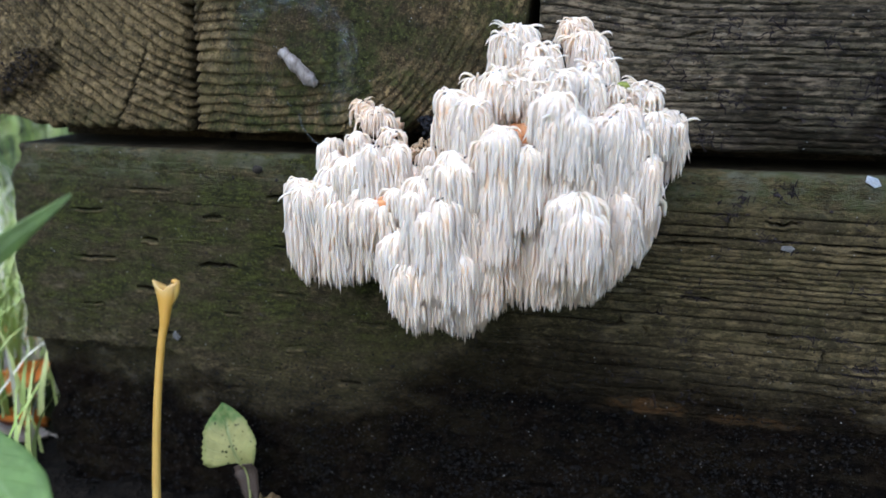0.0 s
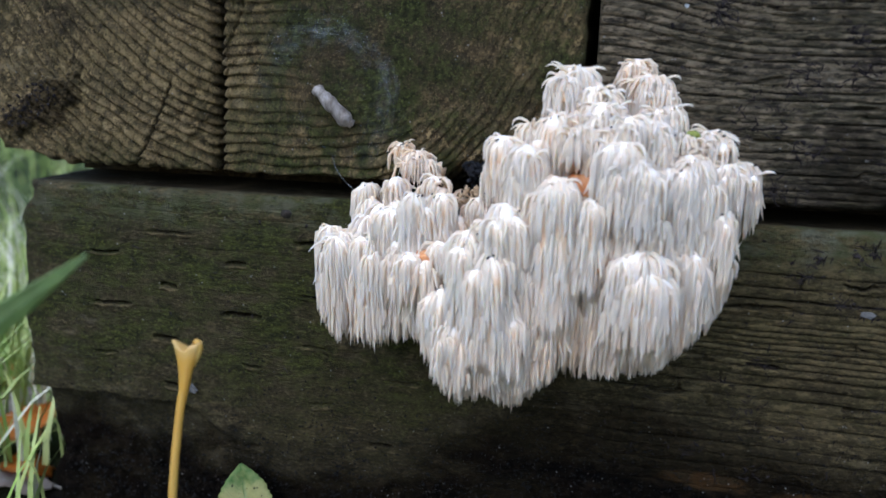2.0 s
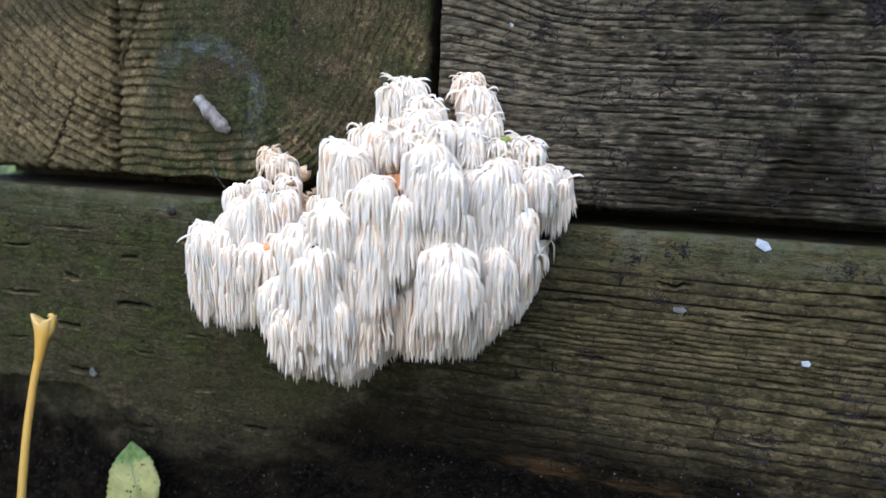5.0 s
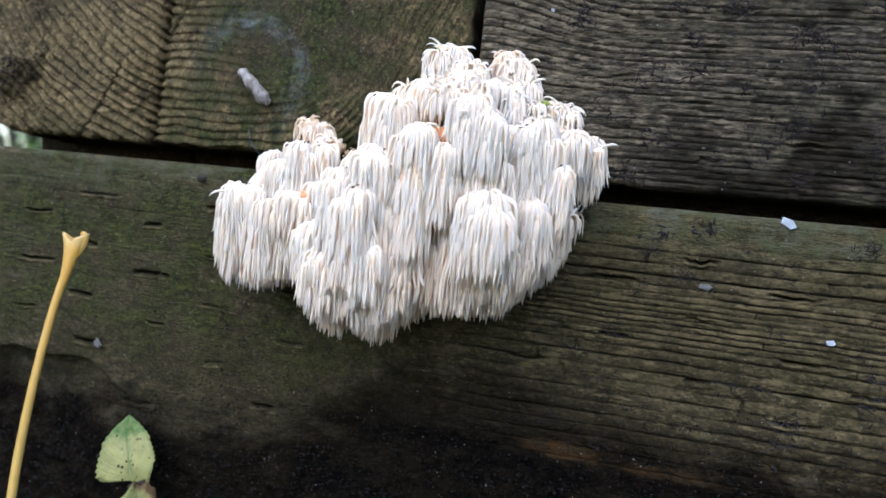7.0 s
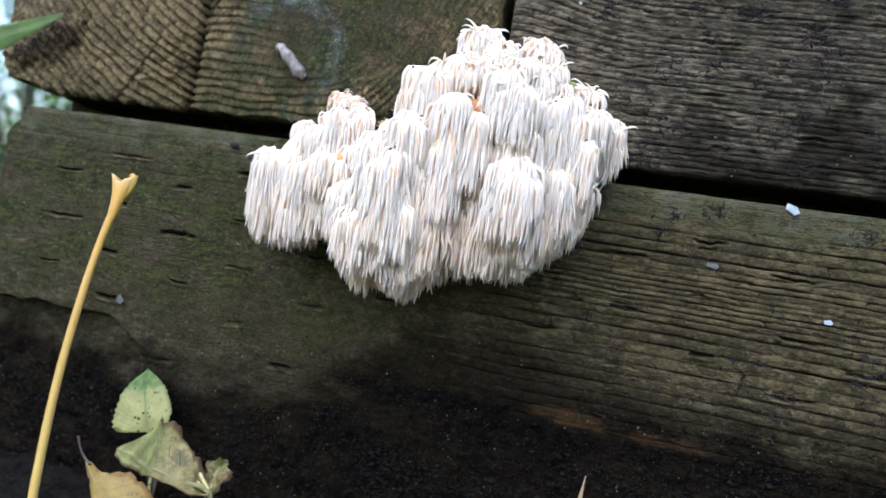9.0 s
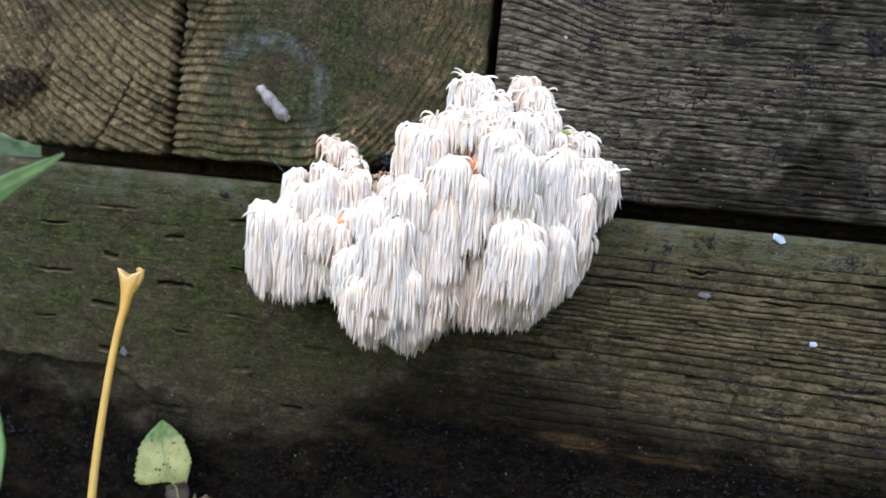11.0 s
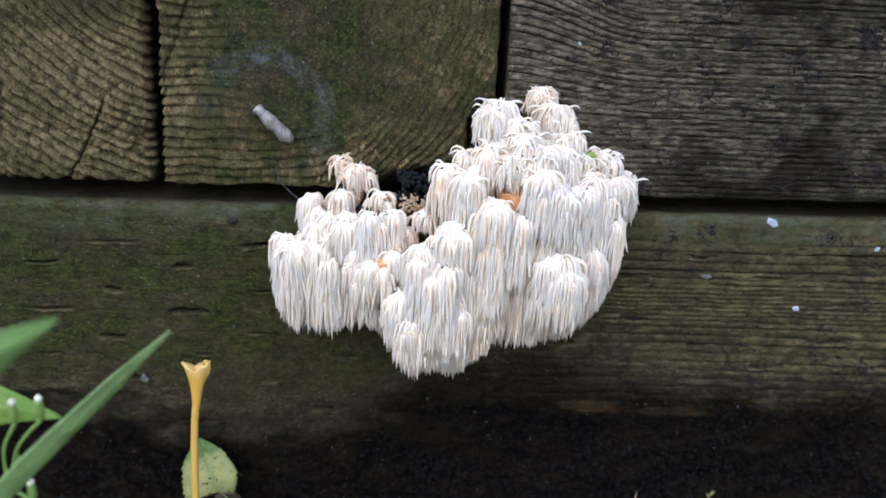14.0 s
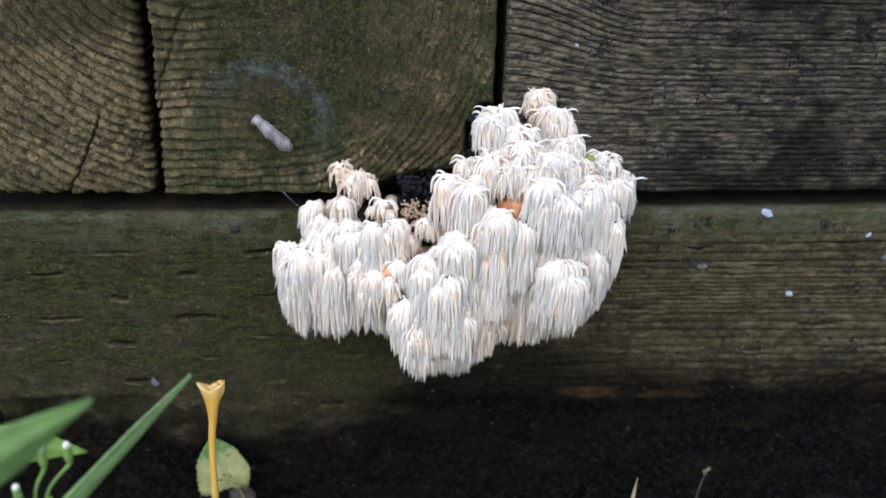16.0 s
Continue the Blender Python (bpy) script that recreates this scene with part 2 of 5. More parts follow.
def timber(name, xs, zs, front, depth, relief, material, label, radius=0.004, floor=None):
    """A timber whose front is a worn relief, y = front - relief(x, z). floor: the level of its underside behind the worn front."""
    X, Z = np.meshgrid(xs, zs)
    H, at, dx, dz = relief(X, Z)
    edge = np.minimum(np.minimum(X - xs[0], xs[-1] - X), np.minimum(Z - zs[0], zs[-1] - Z))
    r = radius * (0.5 + fbm(X * 90, Z * 90, 5))
    d = np.clip(edge, 0, r)
    Y = front - H + (r - np.sqrt(np.maximum(r * r - (r - d) ** 2, 0)))
    rows, cols = X.shape
    verts = np.stack([X + dx, Y, Z + dz], -1).reshape(-1, 3)
    idx = np.arange(rows * cols).reshape(rows, cols)
    quads = np.stack([idx[:-1, :-1], idx[:-1, 1:], idx[1:, 1:], idx[1:, :-1]], -1).reshape(-1, 4).tolist()
    ring = np.concatenate([idx[0, :-1], idx[:-1, -1], idx[-1, :0:-1], idx[:0:-1, 0]])
    n0, m = len(verts), len(ring)
    near, shelf = verts[ring].copy(), verts[ring].copy()
    near[:, 1] += 0.0035
    shelf[:, 1] = front + 0.035
    back = shelf.copy()
    if floor is not None:
        low = np.abs(verts[ring][:, 2] - verts[ring][:, 2].min()) < 0.006
        back[low, 2] = floor
    mid = back.copy()
    back[:, 1] = front + depth
    mid[:, 1] = front + 0.0365
    verts = np.concatenate([verts, near, shelf, mid, back])
    hoops = [ring] + [n0 + i * m + np.arange(m) for i in range(4)]
    for outer, inner in zip(hoops, hoops[1:]):
        for k in range(m):
            k2 = (k + 1) % m
            quads.append([outer[k2], outer[k], inner[k], inner[k2]])
    quads.append([int(v) for v in hoops[-1]][::-1])
    # side and back faces take a dark value: shade of the gaps put into colour
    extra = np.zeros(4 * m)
    attributes = {k: np.concatenate([np.broadcast_to(v, X.shape).ravel(), extra + {"grain": 0.3, "rot_shade": 0.6}.get(k, 0.0)]) for k, v in at.items()}
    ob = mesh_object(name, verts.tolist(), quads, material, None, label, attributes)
    front_faces = (rows - 1) * (cols - 1)
    ob.data.polygons.foreach_set("use_smooth", [k < front_faces for k in range(len(ob.data.polygons))])
    return tagged(ob, label, "timber", "timbers of the garden wall", "structure")


def slits(X, Z, places, length, depth, seed):
    """Incised cuts of the pressure treatment: short slots along the grain."""
    H = np.zeros_like(X)
    for i, (sx, sz) in enumerate(places):
        rnd = random.Random(seed + i)
        L, w = length * rnd.uniform(0.45, 1.2) / 2, rnd.uniform(0.00035, 0.0008)
        near = (np.abs(X - sx) < L * 1.5) & (np.abs(Z - sz) < 0.006)
        u = (X[near] - sx) / L
        bow = rnd.uniform(-0.0008, 0.0008) * u * u + rnd.uniform(-0.0004, 0.0004) * u + 0.0016 * (fbm(X[near] * 300, Z[near] * 20, seed + i) - 0.5)
        v = (Z[near] - sz - bow) / w
        H[near] += depth * rnd.choice((0.4, 0.8, 1.0, 1.1, 1.2)) * smooth(1.05, 0.45, np.abs(u) + 0.5 * (fbm(X[near] * 250, Z[near] * 250, seed + i + 50) - 0.5)) * smooth(1.4, 0.4, np.abs(v))
        H[near] -= 0.0007 * smooth(1.1, 0.7, np.abs(u)) * smooth(1.6, 0.0, np.abs(v + 2.6))
    return H


def ring_relief(X, Z, centre, spacing, squash, seed, strength, power=2.0, shakes=3):
    """Growth rings worn into ridges, broken by radial checks."""
    wx = 0.012 * (fbm(X * 14, Z * 14, seed) - 0.5) + 0.0022 * (fbm(X * 70, Z * 70, seed + 12) - 0.5)
    wz = 0.012 * (fbm(X * 14, Z * 14, seed + 7) - 0.5) + 0.0022 * (fbm(X * 70, Z * 70, seed + 13) - 0.5)
    px, pz = (X - centre[0] + wx) * squash[0], (Z - centre[1] + wz) * squash[1]
    R, A = (np.abs(px) ** power + np.abs(pz) ** power) ** (1 / power), np.arctan2(px, -pz)
    phase = R / spacing + 0.9 * (fbm(X * 60, Z * 60, seed + 3) - 0.5)
    saw = phase - np.floor(phase)
    late = smooth(-0.1, 0.75, saw) * smooth(1.0, 0.9, saw)
    ring_no = np.floor(phase)
    # short checks across each ring, offset from ring to ring
    cell = A * R / 0.0058 + 7.3 * lattice(ring_no, ring_no * 0 + 3, seed)
    frac = cell - np.floor(cell)
    keep = lattice(np.floor(cell), ring_no, seed + 2) > 0.45
    check = keep * smooth(0.13, 0.02, np.minimum(frac, 1 - frac)) * (0.3 + 0.7 * lattice(np.floor(cell) + 5, ring_no, seed + 4))
    H = strength * (0.0017 * late * (0.8 + 0.25 * lattice(np.floor(cell), ring_no, seed + 10)) - 0.0009 * check)
    # long radial shakes
    crack = np.zeros_like(X)
    for i in range(shakes):
        rnd = random.Random(seed * 31 + i)
        a0, r0, r1 = rnd.uniform(-1.6, 1.6), rnd.uniform(0.01, 0.06), rnd.uniform(0.05, 0.13)
        off = np.abs(A - a0 - 0.12 * (fbm(R * 120, R * 0 + i, seed + 9) - 0.5)) * R
        crack = np.maximum(crack, smooth(0.0011, 0.0003, off) * smooth(r0, r0 + 0.01, R) * smooth(r1, r1 - 0.01, R))
    H = H - 0.0022 * crack * (0.4 + 0.6 * strength)
    H = H + 0.0014 * (fbm(X * 45, Z * 45, seed + 5) - 0.5) + 0.0005 * (fbm(X * 400, Z * 400, seed + 6, 3) - 0.5)
    grain = (1 - 0.55 * np.clip(check, 0, 1)) * (0.3 + 0.65 * (0.3 + 0.7 * late)) * (0.75 + 0.25 * lattice(np.floor(cell), ring_no, seed + 8)) * (0.45 + 1.1 * fbm(X * 55, Z * 55, seed + 15))
    return H, grain, late


def relief_left_end(X, Z):
    edge = smooth(0.075, 0.0, Z - 0.147) * 0.6 + 0.5
    H, grain, late = ring_relief(X, Z, (-0.092, 0.285), 0.0041, (1.0, 1.0), 11, edge * 1.15, 2.0, 1)
    H = H - 0.0045 * smooth(0.022, 0.0, -0.1265 - X) * smooth(0.150, 0.165, Z) * (0.6 + 0.8 * fbm(X * 30, Z * 50, 3))
    soilpatch = np.hypot((X + 0.208) / 0.017, (Z - 0.172 + (X + 0.208) * -0.45) / 0.0085)
    soilpatch = smooth(1.2, 0.8, soilpatch + 2.0 * (fbm(X * 140, Z * 140, 21) - 0.5))
    H = H + soilpatch * (0.0006 + 0.0028 * fbm(X * 420, Z * 420, 22))
    # a check across the rings with blocky broken wood beside it
    line = X + 0.158 - 0.55 * (Z - 0.166) + 0.004 * (fbm(Z * 130, Z * 0, 29) - 0.5)
    open_crack = smooth(0.0009, 0.0002, np.abs(line)) * smooth(0.186, 0.178, Z)
    H = H - 0.002 * open_crack - 0.0016 * smooth(0.0, 0.012, line) * smooth(0.19, 0.175, Z) * (fbm(X * 160, Z * 110, 30, 2) > 0.5)
    grain = grain * (1 - 0.45 * smooth(0.185, 0.225, Z)) * (1 - 0.8 * open_crack) * (0.55 + 0.9 * fbm(X * 40, Z * 40, 34))
    moss = 0.2 + 0.5 * smooth(0.2, 0.235, Z) + 0.3 * smooth(0.165, 0.148, Z)
    low = smooth(0.153, 0.147, Z)
    right = smooth(-0.136, -0.1308, X)
    left = smooth(-0.228, -0.235, X)
    dx = (-0.0014 * (1 - late) - 0.0004 - 0.0034 * fbm(Z * 90, Z * 0, 35) + 0.003 * (Z - 0.147) / 0.08) * right + left * 0.008 * smooth(0.165, 0.147, Z)
    dz = low * 0.0035 * ((1 - late) * 0.35 + 0.9 * fbm(X * 220, Z * 0, 33) - 0.35) + 0.010 * smooth(-0.205, -0.236, X) * low
    return H, {"grain": np.clip(grain, 0, 1.2), "moss": moss, "rot_shade": np.maximum(0.7 * soilpatch, 0.3 * open_crack)}, dx, dz


def relief_centre_end(X, Z):
    rim = np.maximum(smooth(0.045, 0.0, Z - 0.147), smooth(0.05, 0.0, X + 0.126))
    rim = np.maximum(rim, 0.5 * smooth(-0.045, -0.01, X))
    H, grain, late = ring_relief(X, Z, (-0.098, 0.262), 0.0041 - 0.0009 * smooth(-0.07, -0.01, X), (1.0, 1.0), 23, 0.06 + 0.8 * rim**1.5 * (0.3 + 1.4 * fbm(X * 35, Z * 35, 51)), 3.4, 1)
    rotten = smooth(1.2, 0.75, np.hypot((X + 0.013) / 0.029, (Z - 0.145) / 0.014) + 0.5 * (fbm(X * 90, Z * 90, 41) - 0.5))
    rotten = np.maximum(rotten, smooth(1.15, 0.8, np.hypot((X - 0.009) / 0.009, (Z - 0.172) / 0.015) + 0.5 * (fbm(X * 90, Z * 90, 43) - 0.5)))
    H = H - rotten * (0.004 + 0.004 * fbm(X * 260, Z * 260, 44))
    moss = 0.5 + 0.5 * smooth(0.02, -0.02, np.abs(X + 0.07) - 0.04) - 0.35 * smooth(0.02, 0.0, X + 0.126) * smooth(0.4, 0.6, fbm(X * 60, Z * 60, 50)) + 0.45 * smooth(-0.015, 0.008, X) + 0.3 * smooth(0.16, 0.148, Z)
    low = smooth(0.153, 0.147, Z)
    left, right = smooth(-0.1215, -0.1275, X), smooth(0.007, 0.0122, X)
    dx = left * (-0.0011 * late + 0.0009 + 0.003 * (Z - 0.147) / 0.08 + 0.002 * (fbm(Z * 120, Z * 0, 46) - 0.5)) + right * 0.0012 * (fbm(Z * 300, Z * 0, 47) - 0.5)
    dz = low * 0.003 * ((1 - late) * 0.35 + 0.9 * fbm(X * 200, Z * 0, 48) - 0.4)
    return H, {"grain": 0.1 + (grain - 0.1) * (0.05 + 0.8 * rim) * (0.5 + 1.0 * fbm(X * 40, Z * 40, 49)), "moss": np.clip(moss, 0, 1), "rot_shade": rotten}, dx, dz


def ridge_relief(X, Z, phase, seed, strength, run):
    """Side grain worn into flat ridges with narrow dark grooves, the ridges broken across here and there. run: a ridge's usual unbroken length."""
    row = np.floor(phase)
    saw = phase - row
    each = 0.3 + 0.7 * lattice(row, row * 0 + 1, seed + 4)
    open_ = each * (0.12 + 0.88 * smooth(0.36, 0.58, fbm(X * 16 + row * 9.1, row * 2.7, seed + 3, 4)))
    groove = np.maximum(smooth(0.19, 0.06, saw), smooth(0.95, 1.0, saw)) * open_
    cell = X / run + 5.1 * lattice(row, row * 0 + 3, seed + 5) + 0.25 * (fbm(X * 200, Z * 200, seed + 6) - 0.5)
    frac = cell - np.floor(cell)
    snap = (lattice(np.floor(cell), row, seed + 7) > 0.82) * smooth(0.035, 0.0, np.abs(frac - 0.5)) * smooth(0.02, 0.1, saw)
    lump = lattice(np.floor(cell + 0.5), row, seed + 8)
    rough = fbm(X * 210, Z * 500, seed + 9, 3)
    H = strength * (0.0007 * np.sqrt(np.clip(np.sin(np.pi * np.clip(saw, 0, 1)), 0, 1)) * (0.5 + 0.7 * lump) - 0.0024 * groove - 0.0013 * snap)
    H = H + 0.0016 * (fbm(X * 14, Z * 28, seed + 10) - 0.5) + (0.0002 + 0.0007 * strength) * (rough - 0.5)
    worn = 0.34 + 0.5 * (fbm(X * 26 + 3.0 * row, Z * 70, seed + 11) - 0.35) + 0.22 * (lump - 0.4) + 0.3 * smooth(0.45, 0.85, saw) * smooth(1.0, 0.93, saw) * fbm(X * 60, row * 3.1, seed + 13) + 0.35 * smooth(0.58, 0.7, fbm(X * 120, Z * 420, seed + 14, 4))
    plain = 0.1 + 0.5 * fbm(X * 38, Z * 120, seed + 12)
    k = smooth(0.15, 0.7, strength)
    dark = np.clip(groove + 0.5 * snap, 0, 1) * k
    return H, (plain + (worn - plain) * k) * (1 - 0.8 * dark), dark


def incised(x0, x1, z0, z1, stepx, stepz):
    out, row, z = [], 0, z0
    rnd = random.Random(5)
    while z < z1:
        x = x0 + (row % 2) * stepx / 2
        while x < x1:
            out.append((x + rnd.uniform(-0.004, 0.004), z + rnd.uniform(-0.0015, 0.0015)))
            x += stepx
        z += stepz
        row += 1
    return out


def relief_right(X, Z):
    bend = 0.012 * smooth(0.075, 0.015, X) * (Z - 0.172) / 0.05 * -1 + 0.01 * (X - 0.02) * 0.2
    bent = Z + bend + 0.0032 * (fbm(X * 8, Z * 12, 61) - 0.5) + 0.0010 * (fbm(X * 50, Z * 70, 62) - 0.5)
    H, grain, late = ridge_relief(X, Z, bent / 0.0025, 61, 0.85 + 0 * X, 0.013)
    grain = grain + 0.3 * (fbm(X * 90, Z * 400, 67, 4) - 0.5)
    cuts = slits(X, Z, incised(0.04, 0.3, 0.158, 0.27, 0.0655, 0.0108), 0.017, 0.0024, 70)
    H = H - cuts
    # lower lips of the cuts lightened, their highlight put into the grain colour
    lip = np.clip(-cuts / 0.0007, 0, 1) * smooth(0.3, 0.55, fbm(X * 160, Z * 400, 71, 3))
    low, left = smooth(0.152, 0.147, Z), smooth(0.021, 0.0162, X)
    moss = 0.25 + 0.4 * smooth(0.1, 0.2, X) * fbm(X * 20, Z * 20, 63) + 0.3 * low
    wear = 0.62 + 0.75 * smooth(0.13, 0.03, X)
    return H, {"grain": np.clip(np.maximum(grain * wear, 1.1 * lip), 0, 1.2), "moss": moss, "rot_shade": np.maximum(0.4 * late, 0.7 * smooth(0.5, 0.64, fbm(X * 40, Z * 60, 66)) * smooth(0.04, 0.12, X))}, left * 0.0, low * 0.0015 * (fbm(X * 150, Z * 0, 64) - 0.5)


def relief_lower(X, Z):
    ridged = smooth(-0.02, 0.06, X) * smooth(0.03, 0.06, Z)
    bent = Z + 0.012 * X + 0.0030 * (fbm(X * 9, Z * 14, 81) - 0.5) + 0.0009 * (fbm(X * 60, Z * 60, 82) - 0.5)
    H, grain, late = ridge_relief(X, Z, bent / 0.0046 + 5 * smooth(0.085, 0.115, bent), 81, 0.12 + 0.88 * ridged * smooth(0.132, 0.118, Z), 0.024)
    cuts = slits(X, Z, incised(-0.184, 0.3, 0.067, 0.125, 0.066, 0.0109), 0.019, 0.0026, 90)
    cuts = cuts + slits(X, Z, [(-0.12, 0.032), (-0.06, 0.04), (-0.085, 0.055), (-0.15, 0.056)], 0.018, 0.0024, 95)
    H = H - cuts
    # painted highlight along the lower lip of each cut
    lip = np.clip(-cuts / 0.0007, 0, 1) * smooth(0.35, 0.6, fbm(X * 220, Z * 500, 91, 3))
    groove = late
    # the rotten foot at the end of the timber
    ledge = 0.0475 + 0.004 * (fbm(X * 60, Z * 0, 83) - 0.5) - 0.012 * smooth(-0.15, -0.125, X)
    gone = smooth(ledge + 0.0006, ledge - 0.0012, Z) * smooth(-0.118, -0.15, X)
    H = H - gone * (0.007 + 0.005 * fbm(X * 70, Z * 70, 84)) * (0.35 + 0.65 * smooth(-0.14, -0.19, X))
    # black foot climbs below the fungus: rotten wood plus the fungus's shade in colour
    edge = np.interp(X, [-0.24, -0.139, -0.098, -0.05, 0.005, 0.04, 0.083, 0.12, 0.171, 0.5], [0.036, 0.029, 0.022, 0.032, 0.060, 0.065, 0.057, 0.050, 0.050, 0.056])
    rot_shade = smooth(edge + 0.017, edge - 0.010, Z + 0.030 * (fbm(X * 45, Z * 90, 85) - 0.5))
    bare = np.maximum(smooth(1.1, 0.6, np.hypot((X - 0.066) / 0.016, (Z - 0.0425) / 0.0034) + 0.9 * (fbm(X * 90, Z * 220, 93) - 0.5)),
                      0.7 * smooth(1.1, 0.6, np.hypot((X - 0.108) / 0.020, (Z - 0.0405) / 0.0026) + 0.9 * (fbm(X * 90, Z * 220, 94) - 0.5)))
    rot_shade = rot_shade * (1 - 0.3 * bare)
    rot_shade = rot_shade * (0.72 + 0.28 * smooth(0.065, 0.03, Z))
    rot_shade = np.maximum(rot_shade * (0.8 + 0.35 * fbm(X * 60, Z * 200, 89)), np.maximum(0.35 * gone, 0.8 * np.clip(cuts / 0.0016, 0, 1) * smooth(0.26, 0.5, fbm(X * 70, Z * 160, 97))))
    H = H - rot_shade * 0.0012 * fbm(X * 120, Z * 160, 86) + rot_shade * 0.0034 * (fbm(X * 260, Z * 260, 87, 4) - 0.45)
    moss = (1.0 * smooth(0.02, -0.06, X) + 0.22 + 0.35 * smooth(0.12, 0.135, Z)) * (1 - 0.85 * smooth(0.095, 0.028, Z)) * (1 - 0.8 * bare)
    worn = 0.58 + 0.3 * ridged + 0.1 * smooth(0.07, 0.14, X) + 0.5 * smooth(0.124, 0.134, Z)
    # grain dimmed below the fungus, its shade put into the wood colour
    worn = worn * (1 - 0.4 * smooth(0.105, 0.07, Z) * smooth(0.0, 0.04, X) * smooth(0.18, 0.11, X))
    left = smooth(-0.200, -0.2235, X)
    bite = (fbm(Z * 70, Z * 0, 88) - 0.4) * 0.010 + gone * 0.003
    dx = left * (np.maximum(bite, -0.002) + 0.007 * smooth(0.122, 0.14, Z))
    return H, {"grain": np.maximum(grain * worn, 1.2 * lip), "moss": np.clip(moss, 0, 1) * (1 - 0.8 * lip), "rot_shade": np.clip(np.maximum(rot_shade, 0.9 * groove), 0, 1), "amber": bare, "lichen": smooth(0.121, 0.133, Z + 0.006 * (fbm(X * 30, Z * 30, 98) - 0.5)) * (0.75 + 0.25 * smooth(0.0, 0.06, X))}, dx, 0 * X


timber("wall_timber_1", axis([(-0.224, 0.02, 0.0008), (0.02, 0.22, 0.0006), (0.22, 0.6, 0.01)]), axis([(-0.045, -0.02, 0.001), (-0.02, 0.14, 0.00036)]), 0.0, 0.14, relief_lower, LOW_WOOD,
       "long lower timber, damp green-brown wood with a rotten black foot and shade painted in below the fungus", 0.0034)
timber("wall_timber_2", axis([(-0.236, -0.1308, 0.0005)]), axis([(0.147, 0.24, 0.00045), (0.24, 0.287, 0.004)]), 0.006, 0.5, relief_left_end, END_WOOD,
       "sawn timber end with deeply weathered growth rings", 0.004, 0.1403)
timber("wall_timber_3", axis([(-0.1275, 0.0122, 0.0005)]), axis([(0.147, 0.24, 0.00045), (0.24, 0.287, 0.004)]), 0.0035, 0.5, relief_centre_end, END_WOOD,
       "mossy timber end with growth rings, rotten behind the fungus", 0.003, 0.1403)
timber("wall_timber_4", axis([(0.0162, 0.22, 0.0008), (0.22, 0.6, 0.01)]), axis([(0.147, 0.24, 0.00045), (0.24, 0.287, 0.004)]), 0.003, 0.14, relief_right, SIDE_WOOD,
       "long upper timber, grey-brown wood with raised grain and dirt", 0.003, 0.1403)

# ==== ground ====


def ground_sheet():
    xs = axis([(-40, -2, 4.0), (-2, -0.5, 0.1), (-0.5, 0.5, 0.006), (0.5, 2, 0.1), (2, 40, 4.0)])
    ys = axis([(-40, -2, 4.0), (-2, -0.4, 0.1), (-0.4, 0.9, 0.008), (0.9, 3, 0.1), (3, 40, 4.0)])
    X, Y = np.meshgrid(xs, ys)
    Z = -0.026 + 0.016 * (fbm(X * 14, Y * 14, 101) - 0.5) + 0.012 * (fbm(X * 70, Y * 70, 102) - 0.5)
    Z = np.where((Y > 0.008) & (X > -0.21) & (X < 0.62) & (Y < 0.55), -0.05, Z)
    rows, cols = X.shape
    idx = np.arange(rows * cols).reshape(rows, cols)
    quads = np.stack([idx[:-1, :-1], idx[:-1, 1:], idx[1:, 1:], idx[1:, :-1]], -1).reshape(-1, 4).tolist()
    n = Nodes("garden_ground")
    soil = n.mix(n.ramp(n.noise(150, 5), 0.3, 0.7), (0.003, 0.0025, 0.002), (0.011, 0.0085, 0.006))
    turf = n.mix(n.ramp(n.noise(60, 5), 0.3, 0.7), (0.04, 0.07, 0.02), (0.10, 0.12, 0.04))
    grass = n.math("MULTIPLY", n.attr("turf"), n.ramp(n.noise(25, 4), 0.3, 0.6))
    mat = n.done(n.mix(grass, soil, turf), 0.85, n.bump(n.noise(300, 5), 0.004, 0.8), 0.06)
    turf_at = np.maximum(np.maximum(smooth(-0.24, -0.32, X), smooth(0.62, 0.75, X)), np.maximum(smooth(-0.3, -0.5, Y), smooth(0.8, 0.95, Y)))
    ob = mesh_object("ground", np.stack([X, Y, Z], -1).reshape(-1, 3).tolist(), quads, mat, None, "", {"turf": turf_at})
    return tagged(ob, "dark damp garden soil going over into rough grass", "ground", "", "structure")


ground_sheet()


def earth_fill():
    """Packed earth that the wall holds back, behind the timbers."""
    for x0, x1, y0, y1 in ((0.0125, 0.6, 0.16, 0.5), (-0.2, 0.6, 0.51, 0.8)):
        xs, ys = np.linspace(x0, x1, 30), np.linspace(y0, y1, 14)
        X, Y = np.meshgrid(xs, ys)
        Z = 0.262 + 0.012 * fbm(X * 30, Y * 30, 120)
        top = np.stack([X, Y, Z], -1).reshape(-1, 3)
        low = top.copy()
        low[:, 2] = -0.05
        idx = np.arange(len(top)).reshape(X.shape)
        F = np.stack([idx[:-1, :-1], idx[:-1, 1:], idx[1:, 1:], idx[1:, :-1]], -1).reshape(-1, 4).tolist()
        ring = np.concatenate([idx[0, :-1], idx[:-1, -1], idx[-1, :0:-1], idx[:0:-1, 0]])
        F += [[int(b), int(a), int(a + len(top)), int(b + len(top))] for a, b in zip(ring, np.roll(ring, -1))]
        ob = mesh_object("earth_fill", np.concatenate([top, low]).tolist(), F, SOIL)
        tagged(ob, "dark packed earth held back by the timber wall", "earth", "", "structure")


earth_fill()

# ==== the tooth fungus ====


